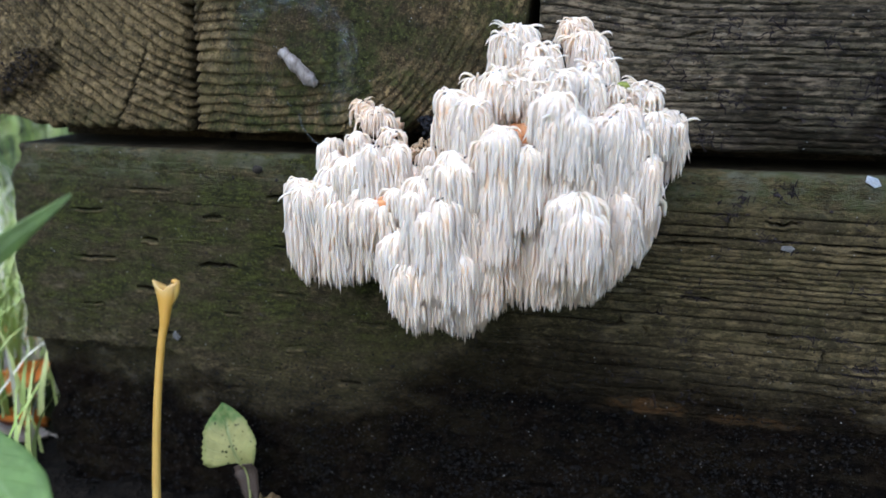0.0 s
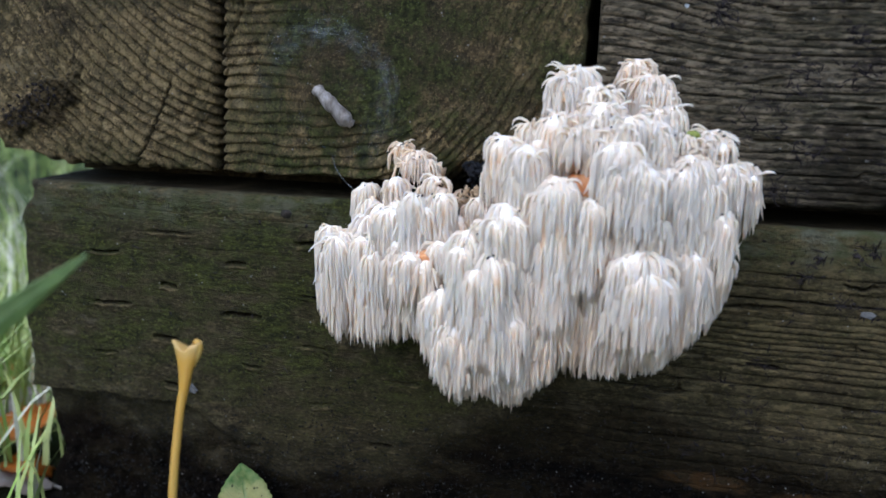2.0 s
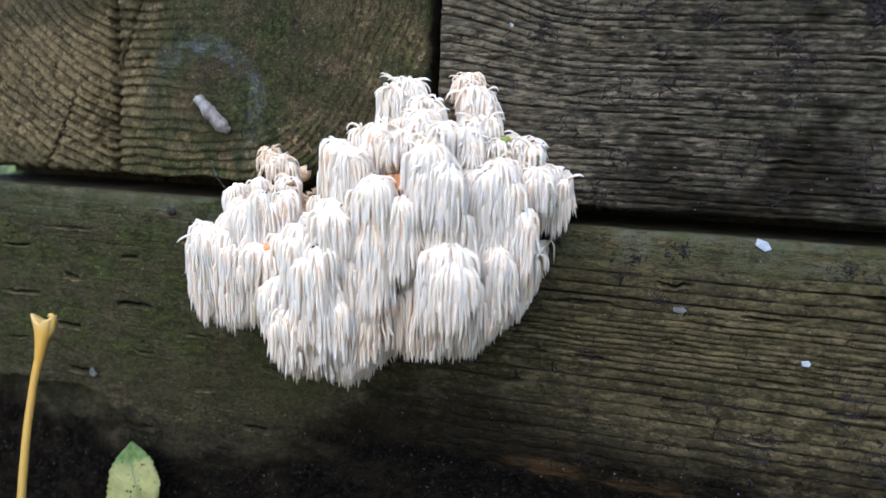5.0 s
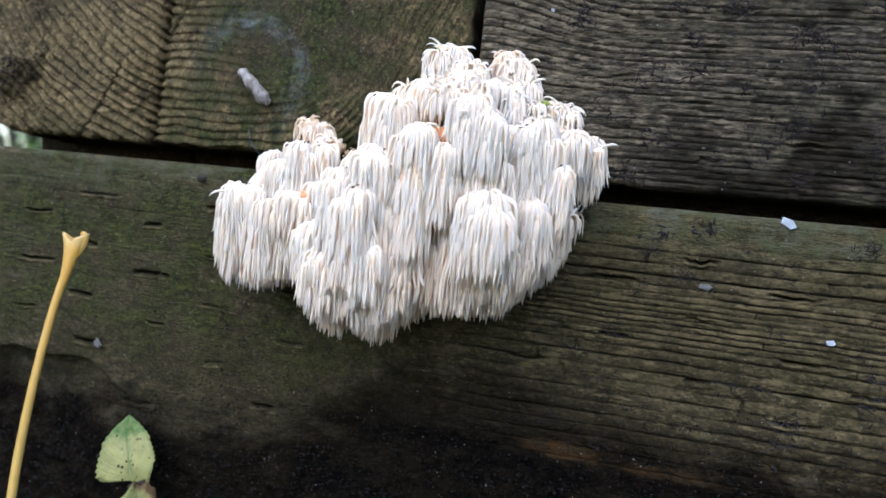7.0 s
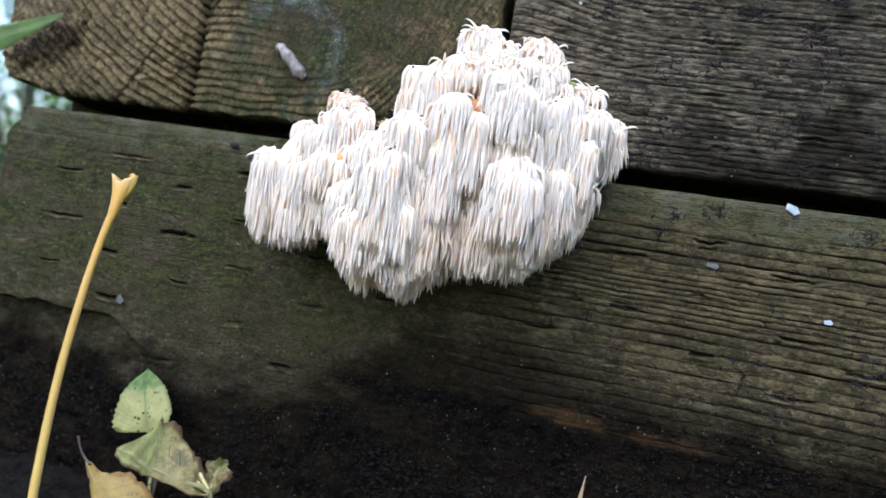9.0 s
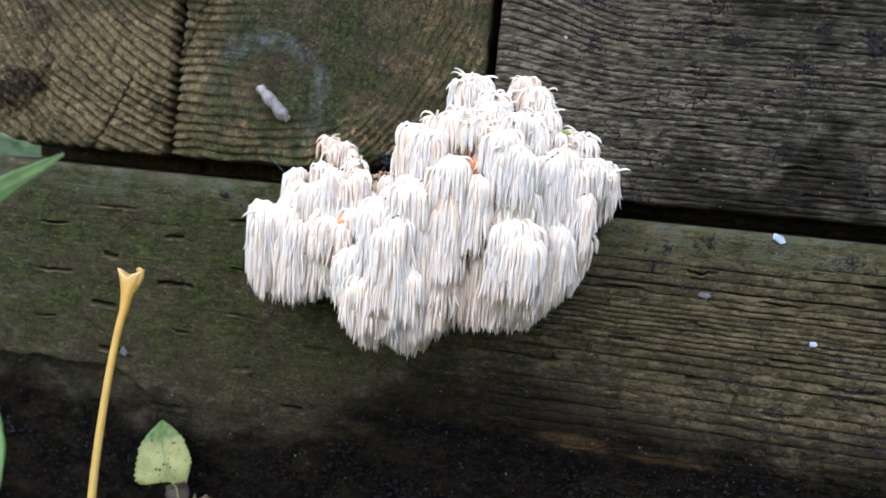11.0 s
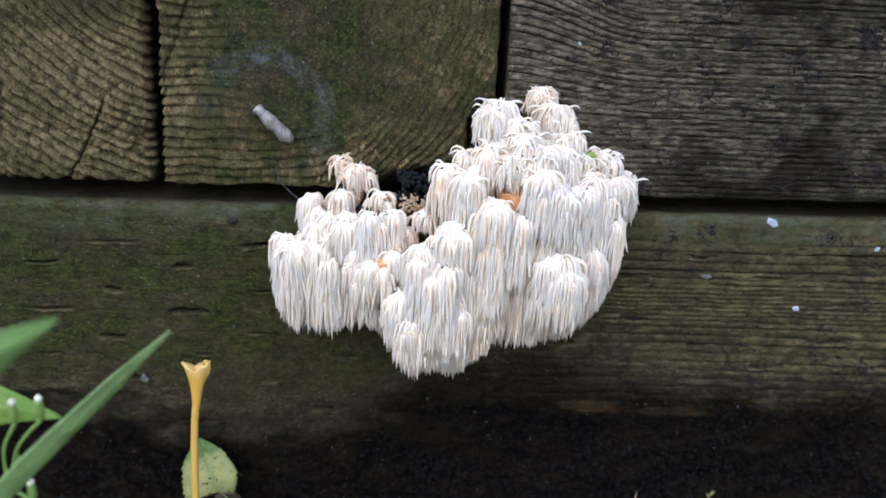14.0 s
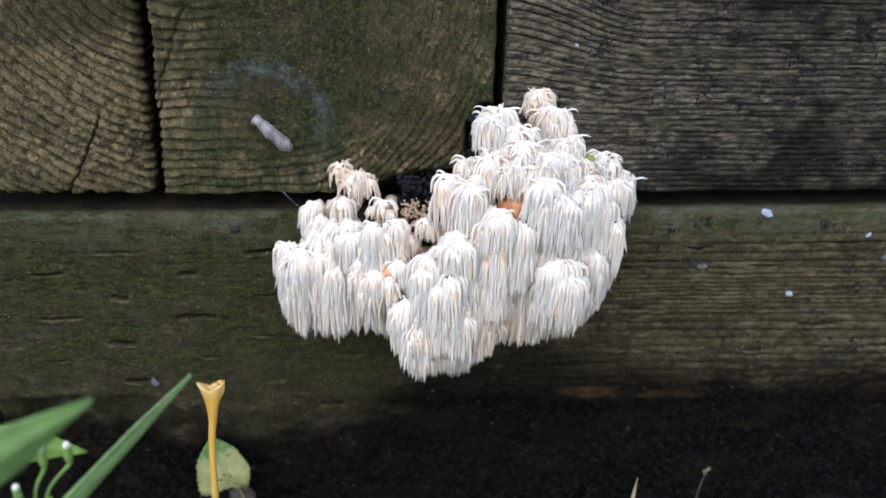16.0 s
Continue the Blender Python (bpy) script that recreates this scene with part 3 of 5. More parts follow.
def spine_points(bases, outs, lengths, bend, rnd, S=9):
    """The middle lines of hanging spines: each leaves its base along out, then bends straight down."""
    n = len(bases)
    s = np.linspace(0, 1, S) ** 0.9
    w = smooth(0.0, 1.0, np.clip(s[None] / (2 * bend[:, None]), 0, 1))[..., None]
    lean = np.stack([rnd.normal(0, 0.035, n), rnd.normal(0, 0.03, n), np.zeros(n)], -1)[:, None]
    curl = np.stack([0.09 * rnd.normal(0, 1, n), 0.07 * rnd.normal(0, 1, n), np.zeros(n)], -1)[:, None] * (s[None, :, None] - 0.5)
    v = outs[:, None] * (1 - w) + (np.array([0, 0, -1.0]) + lean + curl) * w
    v /= np.linalg.norm(v, axis=-1, keepdims=True)
    step = lengths[:, None, None] * np.diff(s, prepend=0)[None, :, None]
    return bases[:, None] + np.cumsum(v * step, axis=1), v, s


def spine_mesh(P, v, s, radii, rnd, K=5):
    """Round tapering tubes with blunt points along the middle lines P."""
    n, S = P.shape[:2]
    prof = np.interp(s, [0, 0.1, 0.5, 0.75, 0.9, 1.0], [0.75, 1.0, 0.9, 0.66, 0.36, 0.05])
    R = radii[:, None] * prof[None] * (1 + 0.08 * rnd.normal(0, 1, (n, S)))
    side = np.cross(v, np.array([0.15, 1.0, 0.1]))
    side /= np.linalg.norm(side, axis=-1, keepdims=True) + 1e-9
    other = np.cross(v, side)
    a = 2 * math.pi * np.arange(K) / K
    ring = np.cos(a)[:, None] * side[:, :, None] + np.sin(a)[:, None] * other[:, :, None]
    V = P[:, :, None] + R[:, :, None, None] * ring
    base = (np.arange(n) * S * K)[:, None, None]
    i, k = np.arange(S - 1)[None, :, None], np.arange(K)[None, None]
    k2 = (k + 1) % K
    F = np.stack([base + i * K + k, base + (i + 1) * K + k, base + (i + 1) * K + k2, base + i * K + k2], -1).reshape(-1, 4)
    tips = [[int(b + (S - 1) * K + q) for q in range(K)][::-1] for b in base.ravel()]
    along = np.broadcast_to(s[None, :, None], (n, S, K)).ravel()
    return V.reshape(-1, 3), F.tolist() + tips, along


def hem(x, y):
    """The level, in millimetres, below which no spine hangs: lobes with a notch between them, higher at the front."""
    level = np.interp(x, [-82, -75, -69, -55, -47, -40, -33, -28, -20, -12, -3, 5, 12, 33, 42, 50, 58, 66, 75], [104, 95, 90, 90, 93, 97, 90, 82, 74, 79, 74, 82, 88.5, 89.5, 92.5, 99.5, 108.5, 126, 140])
    return level - 0.8 + 0.38 * np.clip(-27 - y, 0, 30)


class Bell:
    """The rounded fleshy body of one tuft: a dome that runs on downwards as a curtain; millimetres."""

    def __init__(self, x, y, z, w, L, rnd):
        self.apex = np.array([x, y + 0.35 * w, z])
        self.w, self.L = w, L
        self.rise = w * rnd.uniform(0.65, 1.2)
        self.phase = rnd.uniform(0, 6.28, 3)
        q = np.linspace(0, math.pi / 2, 30)
        r, h = np.sin(q) ** rnd.uniform(0.75, 1.15), 1 - np.cos(q)
        r, h = np.concatenate([r, 1.0 + 0.05 * np.linspace(0.1, 1, 10)]), np.concatenate([h * self.rise, self.rise + 60 * np.linspace(0.1, 1, 10)])
        self.r, self.h = r * w, h
        self.arc = np.concatenate([[0], np.cumsum(np.hypot(np.diff(self.r), np.diff(h)))])

    def lobes(self, theta):
        p = self.phase
        return 0.97 + 0.15 * np.sin(2 * theta + p[0]) + 0.10 * np.sin(5 * theta + p[1]) + 0.06 * np.sin(9 * theta + p[2])

    def skin(self, theta, arc, lift):
        """Points on the bell, lifted off its skin."""
        r, h = np.interp(arc, self.arc, self.r) * self.lobes(theta) + lift, np.interp(arc, self.arc, self.h)
        up = np.clip(1 - h / self.rise, 0, 1)
        return self.apex + np.stack([r * np.sin(theta), -0.85 * r * np.cos(theta) + 0.12 * h, -h + lift * up - 0.16 * self.w * (1 + np.sin(2 * theta + self.phase[1])) * np.clip(r / self.w, 0, 1)], -1)

    def reach(self, down):
        return float(np.interp(down, self.h, self.arc))


def tuft(x, y, z, w, L, age_shade, wild, rnd, filler=False):
    """One tuft: pointed spines that lie in shingles over a bell of flesh and hang free below it; millimetres."""
    bell = Bell(x, y, z, w, L, rnd)
    long = float(np.clip(0.42 * L + 5.5, 7.0, 17.0)) * rnd.uniform(0.9, 1.1)
    total = bell.reach(L)
    last = max(0.5, total - 0.75 * long)
    n = int(14 + 3.1 * w * last / 4.8)
    arc0 = last * rnd.uniform(0.0, 1.0, n) ** 0.9
    if not filler:
        arc0[: n // 6] = rnd.uniform(0.1, 0.9, n // 6) * w
    low = np.clip(arc0 / (1.2 * w), 0, 1)
    theta = np.where(rnd.rand(n) < low, np.clip(rnd.normal(0, 1.15, n), -2.7, 2.7), rnd.uniform(-3.14, 3.14, n))
    lengths = np.minimum(long * rnd.uniform(0.5, 1.12, n) + 0.2 * w * (1 - low), total + 0.06 * long - arc0)
    lengths = np.clip(lengths, 3.5, None)
    # spines hang in strands: neighbours share their angle, as wet hair does
    strand = np.round(theta * w / 1.7) * 1.7 / w
    theta = theta + 0.2 * (strand - theta)
    S = 7
    s = np.linspace(0, 1, S) ** 0.85
    A = arc0[:, None] + lengths[:, None] * s[None]
    TH = theta[:, None] + rnd.normal(0, 0.05, n)[:, None] * s[None] + rnd.normal(0, 0.03, n)[:, None] * np.sin(3.1 * s)[None]
    layer = rnd.uniform(0.0, 1.4, n)
    loose = 0.07 + 0.3 * min(wild, 1.0)
    flick = np.where(rnd.rand(n) < loose, rnd.uniform(0.6, 3.0, n), rnd.normal(0.2, 0.5, n))
    lift = -0.55 + (0.65 + layer[:, None]) * np.clip(4 * s, 0.0, 1)[None] + flick[:, None] * s[None] ** 2
    P = bell.skin(TH, A, lift)
    radii = rnd.uniform(0.50, 0.77, n) * (0.7 if age_shade > 0.5 else 0.88 if L < 12.5 else 1.0)
    # fillers down in the notches get extra tawny as painted shade
    tint = np.clip(age_shade + 0.18 * rnd.rand(n) + (0.3 if filler else 0.0), 0, 1)
    # inside the bell's mouth more spines hang, their shade painted as a creamier colour
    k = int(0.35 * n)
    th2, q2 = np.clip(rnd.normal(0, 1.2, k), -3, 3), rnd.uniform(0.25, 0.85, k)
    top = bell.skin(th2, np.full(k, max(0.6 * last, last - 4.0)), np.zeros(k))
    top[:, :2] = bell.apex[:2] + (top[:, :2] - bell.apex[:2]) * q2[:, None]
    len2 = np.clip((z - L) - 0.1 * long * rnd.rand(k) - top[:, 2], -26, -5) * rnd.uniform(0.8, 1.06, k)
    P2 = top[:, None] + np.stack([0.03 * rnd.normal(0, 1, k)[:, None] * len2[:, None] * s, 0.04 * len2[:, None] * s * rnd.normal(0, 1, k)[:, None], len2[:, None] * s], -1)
    P, radii, tint = np.concatenate([P, P2]), np.concatenate([radii, rnd.uniform(0.55, 0.8, k)]), np.concatenate([tint, np.full(k, min(1.0, age_shade + 0.45))])
    # short stiff curls stand out of the crown of the tuft
    m = int(wild * 2.2 * w)
    curl = (3.0, 6.5) if age_shade > 0.5 else (8.0, 12.0) if x < -64 else (3.5, 9.0)
    if m:
        th3, a3 = rnd.uniform(-3.14, 3.14, m), rnd.uniform(0.05, 0.9, m) * w
        base = bell.skin(th3, a3, np.full(m, -0.3))
        outs = np.stack([np.sin(th3), -np.cos(th3) - 0.1, rnd.uniform(-0.3, 0.25, m) if x < -64 else rnd.uniform(-0.1, 1.0, m)], -1)
        outs /= np.linalg.norm(outs, axis=1, keepdims=True)
        P3, _, _ = spine_points(base, outs, rnd.uniform(*curl, m), rnd.uniform(0.35, 1.1, m), rnd, S)
        P, radii, tint = np.concatenate([P, P3]), np.concatenate([radii, rnd.uniform(0.44, 0.66, m) * (0.68 if age_shade > 0.5 else 1.0)]), np.concatenate([tint, np.clip(age_shade + 0.25 * rnd.rand(m), 0, 1)])
    # nothing hangs below the hem
    room = P[:, :1, 2] - hem(P[:, -1:, 0], P[:, -1:, 1]) - np.where(rnd.rand(len(P)) < 0.3, rnd.uniform(0, 4, len(P)), rnd.uniform(2, 13, len(P)))[:, None]
    fall = P[:, :1, 2] - P[:, -1:, 2]
    squeeze = np.clip(room / np.maximum(fall, 0.1), 0.0, 1.0)
    keep = (squeeze[:, 0] > 0.45) | (fall[:, 0] < 2)
    squeeze = np.where(fall < 2, 1.0, squeeze)
    P[:, :, 2] = P[:, :1, 2] + (P[:, :, 2] - P[:, :1, 2]) * squeeze
    # spines near the hem tinted too, shade under the lobes put into colour
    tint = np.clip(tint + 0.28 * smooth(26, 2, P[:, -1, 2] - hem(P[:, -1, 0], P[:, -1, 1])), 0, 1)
    P, radii, tint = P[keep], radii[keep], tint[keep]
    v = np.gradient(P, axis=1)
    v /= np.linalg.norm(v, axis=-1, keepdims=True) + 1e-9
    return P, v, s, radii, tint, bell, max(0.8, total - 0.7 * long)


def bell_mesh(bell, end, age_shade):
    """Vertices (metres) and faces of a tuft's flesh, closed below with a drawn-in mouth."""
    rows, cols = 12, 18
    th = np.linspace(-math.pi, math.pi, cols, endpoint=False)
    arcs = np.concatenate([end * np.linspace(0.02, 1, rows - 3) ** 1.2, [end, end, end]])
    V = []
    along = []
    for i, arc in enumerate(arcs):
        tail = max(0, i - rows + 4)
        p = bell.skin(th, np.full(cols, arc), np.full(cols, 0.05))
        k = (1.0, 0.85, 0.55, 0.12)[tail]
        p[:, :2] = bell.apex[:2] + (p[:, :2] - bell.apex[:2]) * k
        p[:, 2] -= (0, 0.8, 1.4, 1.6)[tail]
        p[:, 2] = np.maximum(p[:, 2], hem(p[:, 0], p[:, 1]) + 13.0)
        V += (p / 1000).tolist()
        # depth below the apex drives the painted crevice shade
        deep = np.clip((bell.apex[2] - p[:, 2]) / (1.6 * bell.w), 0, 1)
        along += (0.97 - 0.36 * deep - 0.25 * age_shade - (0.1 if tail else 0)).tolist()
    F = [(i * cols + k, (i + 1) * cols + k, (i + 1) * cols + (k + 1) % cols, i * cols + (k + 1) % cols) for i in range(rows - 1) for k in range(cols)]
    F += [tuple(range(cols)), tuple((rows - 1) * cols + k for k in range(cols))[::-1]]
    return V, F, along


def fillers(lobe):
    """Narrow tufts low in the notches between neighbouring tufts of a lobe, so that the lobe is one mass."""
    out = []
    for i, a in enumerate(lobe):
        near = sorted((math.dist(a[:3], b[:3]), j) for j, b in enumerate(lobe) if j > i)
        for d, j in near[:2]:
            b = lobe[j]
            if 7 < d < 19 and math.hypot((a[0] + b[0]) / 2 - 17, (a[2] + b[2]) / 2 - 160) > 9 and min(a[3], b[3]) > 4.3 and max(a[5], b[5]) < 0.4:
                mid = [(p + q) / 2 for p, q in zip(a, b)]
                out.append((mid[0], mid[1] + 2.5, mid[2] - 0.6 * min(a[3], b[3]), 0.75 * min(a[3], b[3]), min(a[4], b[4]) * 0.95, mid[5]))
    return out


def cluster(x, y, z, w, L, age_shade, seed, filler=False):
    """A tuft on its branch; the oldest and the topmost ones are the most unkempt."""
    rnd = np.random.RandomState(seed)
    if y < -28 and age_shade < 0.4 and not (abs(x - 16) < 6 and z > 165):
        L *= 1.4
    wild = 0.1 if x < -64 and z < 140 else 0.05 if z < 140 else 1.8 if age_shade > 0.5 else 0.9 if z > 171 else 0.25 if z > 155 else 0.1
    spots = [(0.0, 0.0, 0.0, 1.0)]
    if w > 5.0 and not filler:
        # smaller tufts crowd round the main one
        spots = [(0.0, 0.0, 0.0, 0.84)]
        for i in range(2 if w < 7.2 else 3):
            a = rnd.uniform(-1.9, 1.9)
            spots.append((0.62 * math.sin(a), -0.35 * math.cos(a), rnd.uniform(0.1, 0.75), rnd.uniform(0.42, 0.62)))
    made = [tuft(x + w * dx, y + w * dy, z - w * dz, w * k, max(5.0, L - w * dz), age_shade, wild, rnd, filler) for dx, dy, dz, k in spots]
    P, v, radii, tint = (np.concatenate([m[i] for m in made]) for i in (0, 1, 3, 4))
    V, F, along = [], [], []
    for m in made:
        bv, bf, ba = bell_mesh(m[5], m[6], age_shade)
        F += [tuple(k + len(V) for k in face) for face in bf]
        V, along = V + bv, along + ba
    return np.array([x, y + 0.45 * w, z - 0.8 * w]), (V, F, along), P, v, made[0][2], radii, tint, rnd


LEFT_LOBE = (
    (-64, -8, 148, 5.2, 16, 0.15),
    (-69, -22, 132, 8.5, 40, 0.05),
    (-55, -24, 134, 9.5, 42, 0.05),
    (-52, -3, 163, 3.6, 10, 0.90),
    (-45, -8, 161, 6.1, 11, 0.75),
    (-51, -14, 152, 4.1, 11, 0.20),
    (-35, -22, 154, 5.4, 7, 0.50),
    (-39, -36, 150, 5.6, 18, 0.05),
    (-30, -33, 150, 5.2, 13, 0.10),
    (-49, -30, 143, 5.4, 13, 0.15),
    (-29, -40, 135, 4.4, 10, 0.15),
    (-39, -40, 131, 5.2, 13, 0.10),
    (-48, -26, 120, 7.0, 25, 0.15),
    (-38, -31, 120, 6.1, 21, 0.15),
)
MIDDLE_LOBE = (
    (-26, -47, 121, 6.5, 17, 0.10),
    (-22, -48, 111, 6.5, 19, 0.10),
    (-18, -47, 141, 7.4, 24, 0.10),
    (-7, -46, 150, 7.7, 21, 0.10),
    (-18, -30, 149, 5.2, 9, 0.45),
    (-25, -29, 142, 4.5, 11, 0.50),
    (-10, -50, 135, 7.0, 28, 0.10),
    (-17, -46, 120, 7.2, 28, 0.20),
    (-4, -38, 115, 8.1, 27, 0.30),
    (8, -45, 159, 7.6, 35, 0.10),
    (19, -44, 153, 6.6, 22, 0.15),
    (4, -42, 133, 8.2, 35, 0.25),
    (14, -32, 122, 9.0, 28, 0.40),
    (-6, -46, 119, 7.2, 19, 0.15),
)
CROWN_LOBE = (
    (-10, -36, 170, 4.5, 16, 0.15),
    (-2, -41, 168, 7.0, 18, 0.10),
    (-2, -30, 174, 3.7, 9, 0.20),
    (6, -34, 177, 4.7, 16, 0.15),
    (15, -36, 174, 5.6, 12, 0.20),
    (11, -22, 192, 8.3, 18, 0.10),
    (18, -25, 186, 6.3, 14, 0.10),
    (30, -4, 195, 6.0, 11, 0.55),
    (34, -13, 190, 7.4, 15, 0.30),
    (37, -22, 179, 6.4, 13, 0.10),
    (28, -34, 177, 7.2, 10, 0.10),
    (42, -20, 180, 5.3, 16, 0.10),
    (28, -43, 170, 7.6, 15, 0.05),
    (32, -45, 165, 7.9, 17, 0.05),
)
RIGHT_LOBE = (
    (42, -35, 162, 6.3, 24, 0.15),
    (49, -34, 165, 8.7, 27, 0.05),
    (54, -20, 173, 6.5, 12, 0.10),
    (65, -13, 163, 5.9, 25, 0.15),
    (58, -33, 150, 5.1, 19, 0.15),
    (59, -25, 136, 7.2, 26, 0.20),
    (35, -42, 150, 6.7, 13, 0.10),
    (36, -46, 138, 9.1, 23, 0.05),
    (48, -36, 138, 7.3, 26, 0.10),
    (44, -31, 122, 10.1, 22, 0.25),
    (32, -33, 119, 9.3, 20, 0.30),
    (55, -25, 125, 7.3, 21, 0.25),
    (23, -35, 127, 7.0, 31, 0.35),
    (46, -24, 172, 4.5, 8, 0.20),
    (26, -36, 137, 6.0, 26, 0.30),
    (40, -38, 128, 7.0, 22, 0.20),
)


# high last values paint the warm shade beneath the lobes into these spines
UNDERSIDE = (
    (-20, -32, 103, 7.5, 27, 0.55),
    (-2, -27, 104, 8.5, 27, 0.60),
    (14, -17, 113, 9.0, 26, 0.70),
    (36, -19, 117, 10.0, 25, 0.65),
    (25, -26, 114, 8.0, 22, 0.65),
    (-52, -18, 113, 8.0, 25, 0.65),
    (-64, -14, 116, 6.5, 22, 0.60),
    (51, -15, 121, 8.0, 21, 0.60),
    (-10, -38, 103, 7.0, 22, 0.50),
    (-36, -22, 110, 7.5, 24, 0.60),
    (6, -31, 107, 8.0, 24, 0.60),
    (62, -8, 135, 6.0, 22, 0.60),
)
LEFT_SHELF = (
    (-63, -10, 144, 6.0, 14, 0.05),
    (-56, -15, 142, 7.0, 14, 0.05),
    (-48, -20, 144, 6.0, 12, 0.1),
    (-61, -18, 138, 8.0, 13, 0.05),
    (-45, -27, 141, 6.0, 12, 0.1),
    (-75, -17, 133, 5.0, 26, 0.05),
    (-52, -10, 150, 5.0, 10, 0.2),
    (36, -30, 176, 6.0, 12, 0.05),
    (20, -30, 181, 6.0, 13, 0.05),
    (38, -12, 184, 6.0, 12, 0.15),
    (60, -24, 163, 5.5, 16, 0.1),
    (13, -39, 144, 6.0, 15, 0.4),
    (21, -38, 141, 5.0, 14, 0.4),
    (-42, -35, 132, 6.0, 12, 0.2),
    (-34, -40, 129, 5.0, 12, 0.15),
    (29, -39, 144, 6.0, 18, 0.25),
    (12, -36, 166, 3.4, 6, 0.4),
)


def branch(top, w, body):
    """A fleshy branch from the wood out to the bell of one tuft."""
    crown = -15 < top[0] < 8 and top[2] > 158
    foot = np.array([8.0 if crown else top[0] * 0.88, 6.0, top[2] - 2.0 + 0.4 * min(top[1] + 8.0, 0.0)])
    if top[2] > 152:
        foot[2] = min(foot[2], 150.0 if top[0] < 8 else 172.0) if top[1] < -15 else foot[2]
    foot[2] = max(foot[2], 108.0)
    pts, radii = [], []
    for q, r in ((0, 1.1), (0.2, 1.0), (0.45, 0.85), (0.65, 0.8), (0.8, 0.8), (0.9, 0.7), (0.97, 0.5), (1.0, 0.2)):
        p = foot + (top - foot) * q
        p[2] -= 4.0 * math.sin(math.pi * q)
        pts.append(p / 1000)
        radii.append(r * min(4.2, 0.55 * w) / 1000)
    verts, faces = sweep(pts, radii, 9)
    along = list(np.repeat(np.linspace(0, 0.7, 8), 9))
    n0 = len(verts)
    return verts + body[0], faces + [tuple(k + n0 for k in face) for face in body[1]], along + body[2]


def tooth_fungus():
    fungus = thing("tooth_fungus", "large white tooth fungus with hanging icicle-like spines on the timbers", "fungus")
    rest_v, rest_f, rest_along, rest_age_shade, count, seed, singles = [], [], [], [], 0, 0, 0
    for lobe in (LEFT_LOBE, MIDDLE_LOBE, CROWN_LOBE, RIGHT_LOBE, UNDERSIDE, LEFT_SHELF):
        extra = fillers(lobe)
        for x, y, z, w, L, age_shade in list(lobe) + extra:
            seed += 1
            filler = (x, y, z, w, L, age_shade) in extra
            top, body, P, v, s, radii, tint, rnd = cluster(x, y, z, w, L, age_shade, seed, filler)
            verts, faces, along = branch(top, w, body)
            mesh_object("branch", verts, faces, FLESH, fungus, "", {"along": along})
            # the foremost mops have their spines as single parts
            single = np.zeros(len(P), bool)
            if y <= -42 and singles < 300:
                single[np.argsort(P[:, 3, 1])[: min(22, 300 - singles)]] = True
                singles += int(single.sum())
            for j in np.nonzero(single)[0]:
                V, F, along = spine_mesh(P[j : j + 1], v[j : j + 1], s, radii[j : j + 1], rnd)
                mesh_object("spine", (V / 1000).tolist(), F, SPINE, fungus, "", {"along": along, "age_shade": np.full(len(V), tint[j])})
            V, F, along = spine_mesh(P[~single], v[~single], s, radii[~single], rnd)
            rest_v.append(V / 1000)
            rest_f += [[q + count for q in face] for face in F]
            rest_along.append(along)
            rest_age_shade.append(np.repeat(tint[~single], len(V) // int((~single).sum())))
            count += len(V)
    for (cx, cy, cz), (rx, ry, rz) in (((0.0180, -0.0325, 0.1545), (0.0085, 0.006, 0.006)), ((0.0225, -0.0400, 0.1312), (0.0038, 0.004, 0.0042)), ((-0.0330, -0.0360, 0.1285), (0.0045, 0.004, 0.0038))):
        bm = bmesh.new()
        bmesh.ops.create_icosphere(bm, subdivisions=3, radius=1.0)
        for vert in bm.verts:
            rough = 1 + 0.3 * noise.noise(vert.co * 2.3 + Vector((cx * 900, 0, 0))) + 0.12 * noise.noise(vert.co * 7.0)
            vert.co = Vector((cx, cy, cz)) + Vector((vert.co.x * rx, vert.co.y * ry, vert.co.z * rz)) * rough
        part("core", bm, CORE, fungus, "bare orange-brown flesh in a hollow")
    rest = mesh_object("spine_mass", np.concatenate(rest_v).tolist(), rest_f, SPINE, fungus, "", {"along": np.concatenate(rest_along), "age_shade": np.concatenate(rest_age_shade)})
    tagged(rest, "dense mass of hanging white spines", kind="stuff")
    return fungus


tooth_fungus()
# ==== plants and litter ====


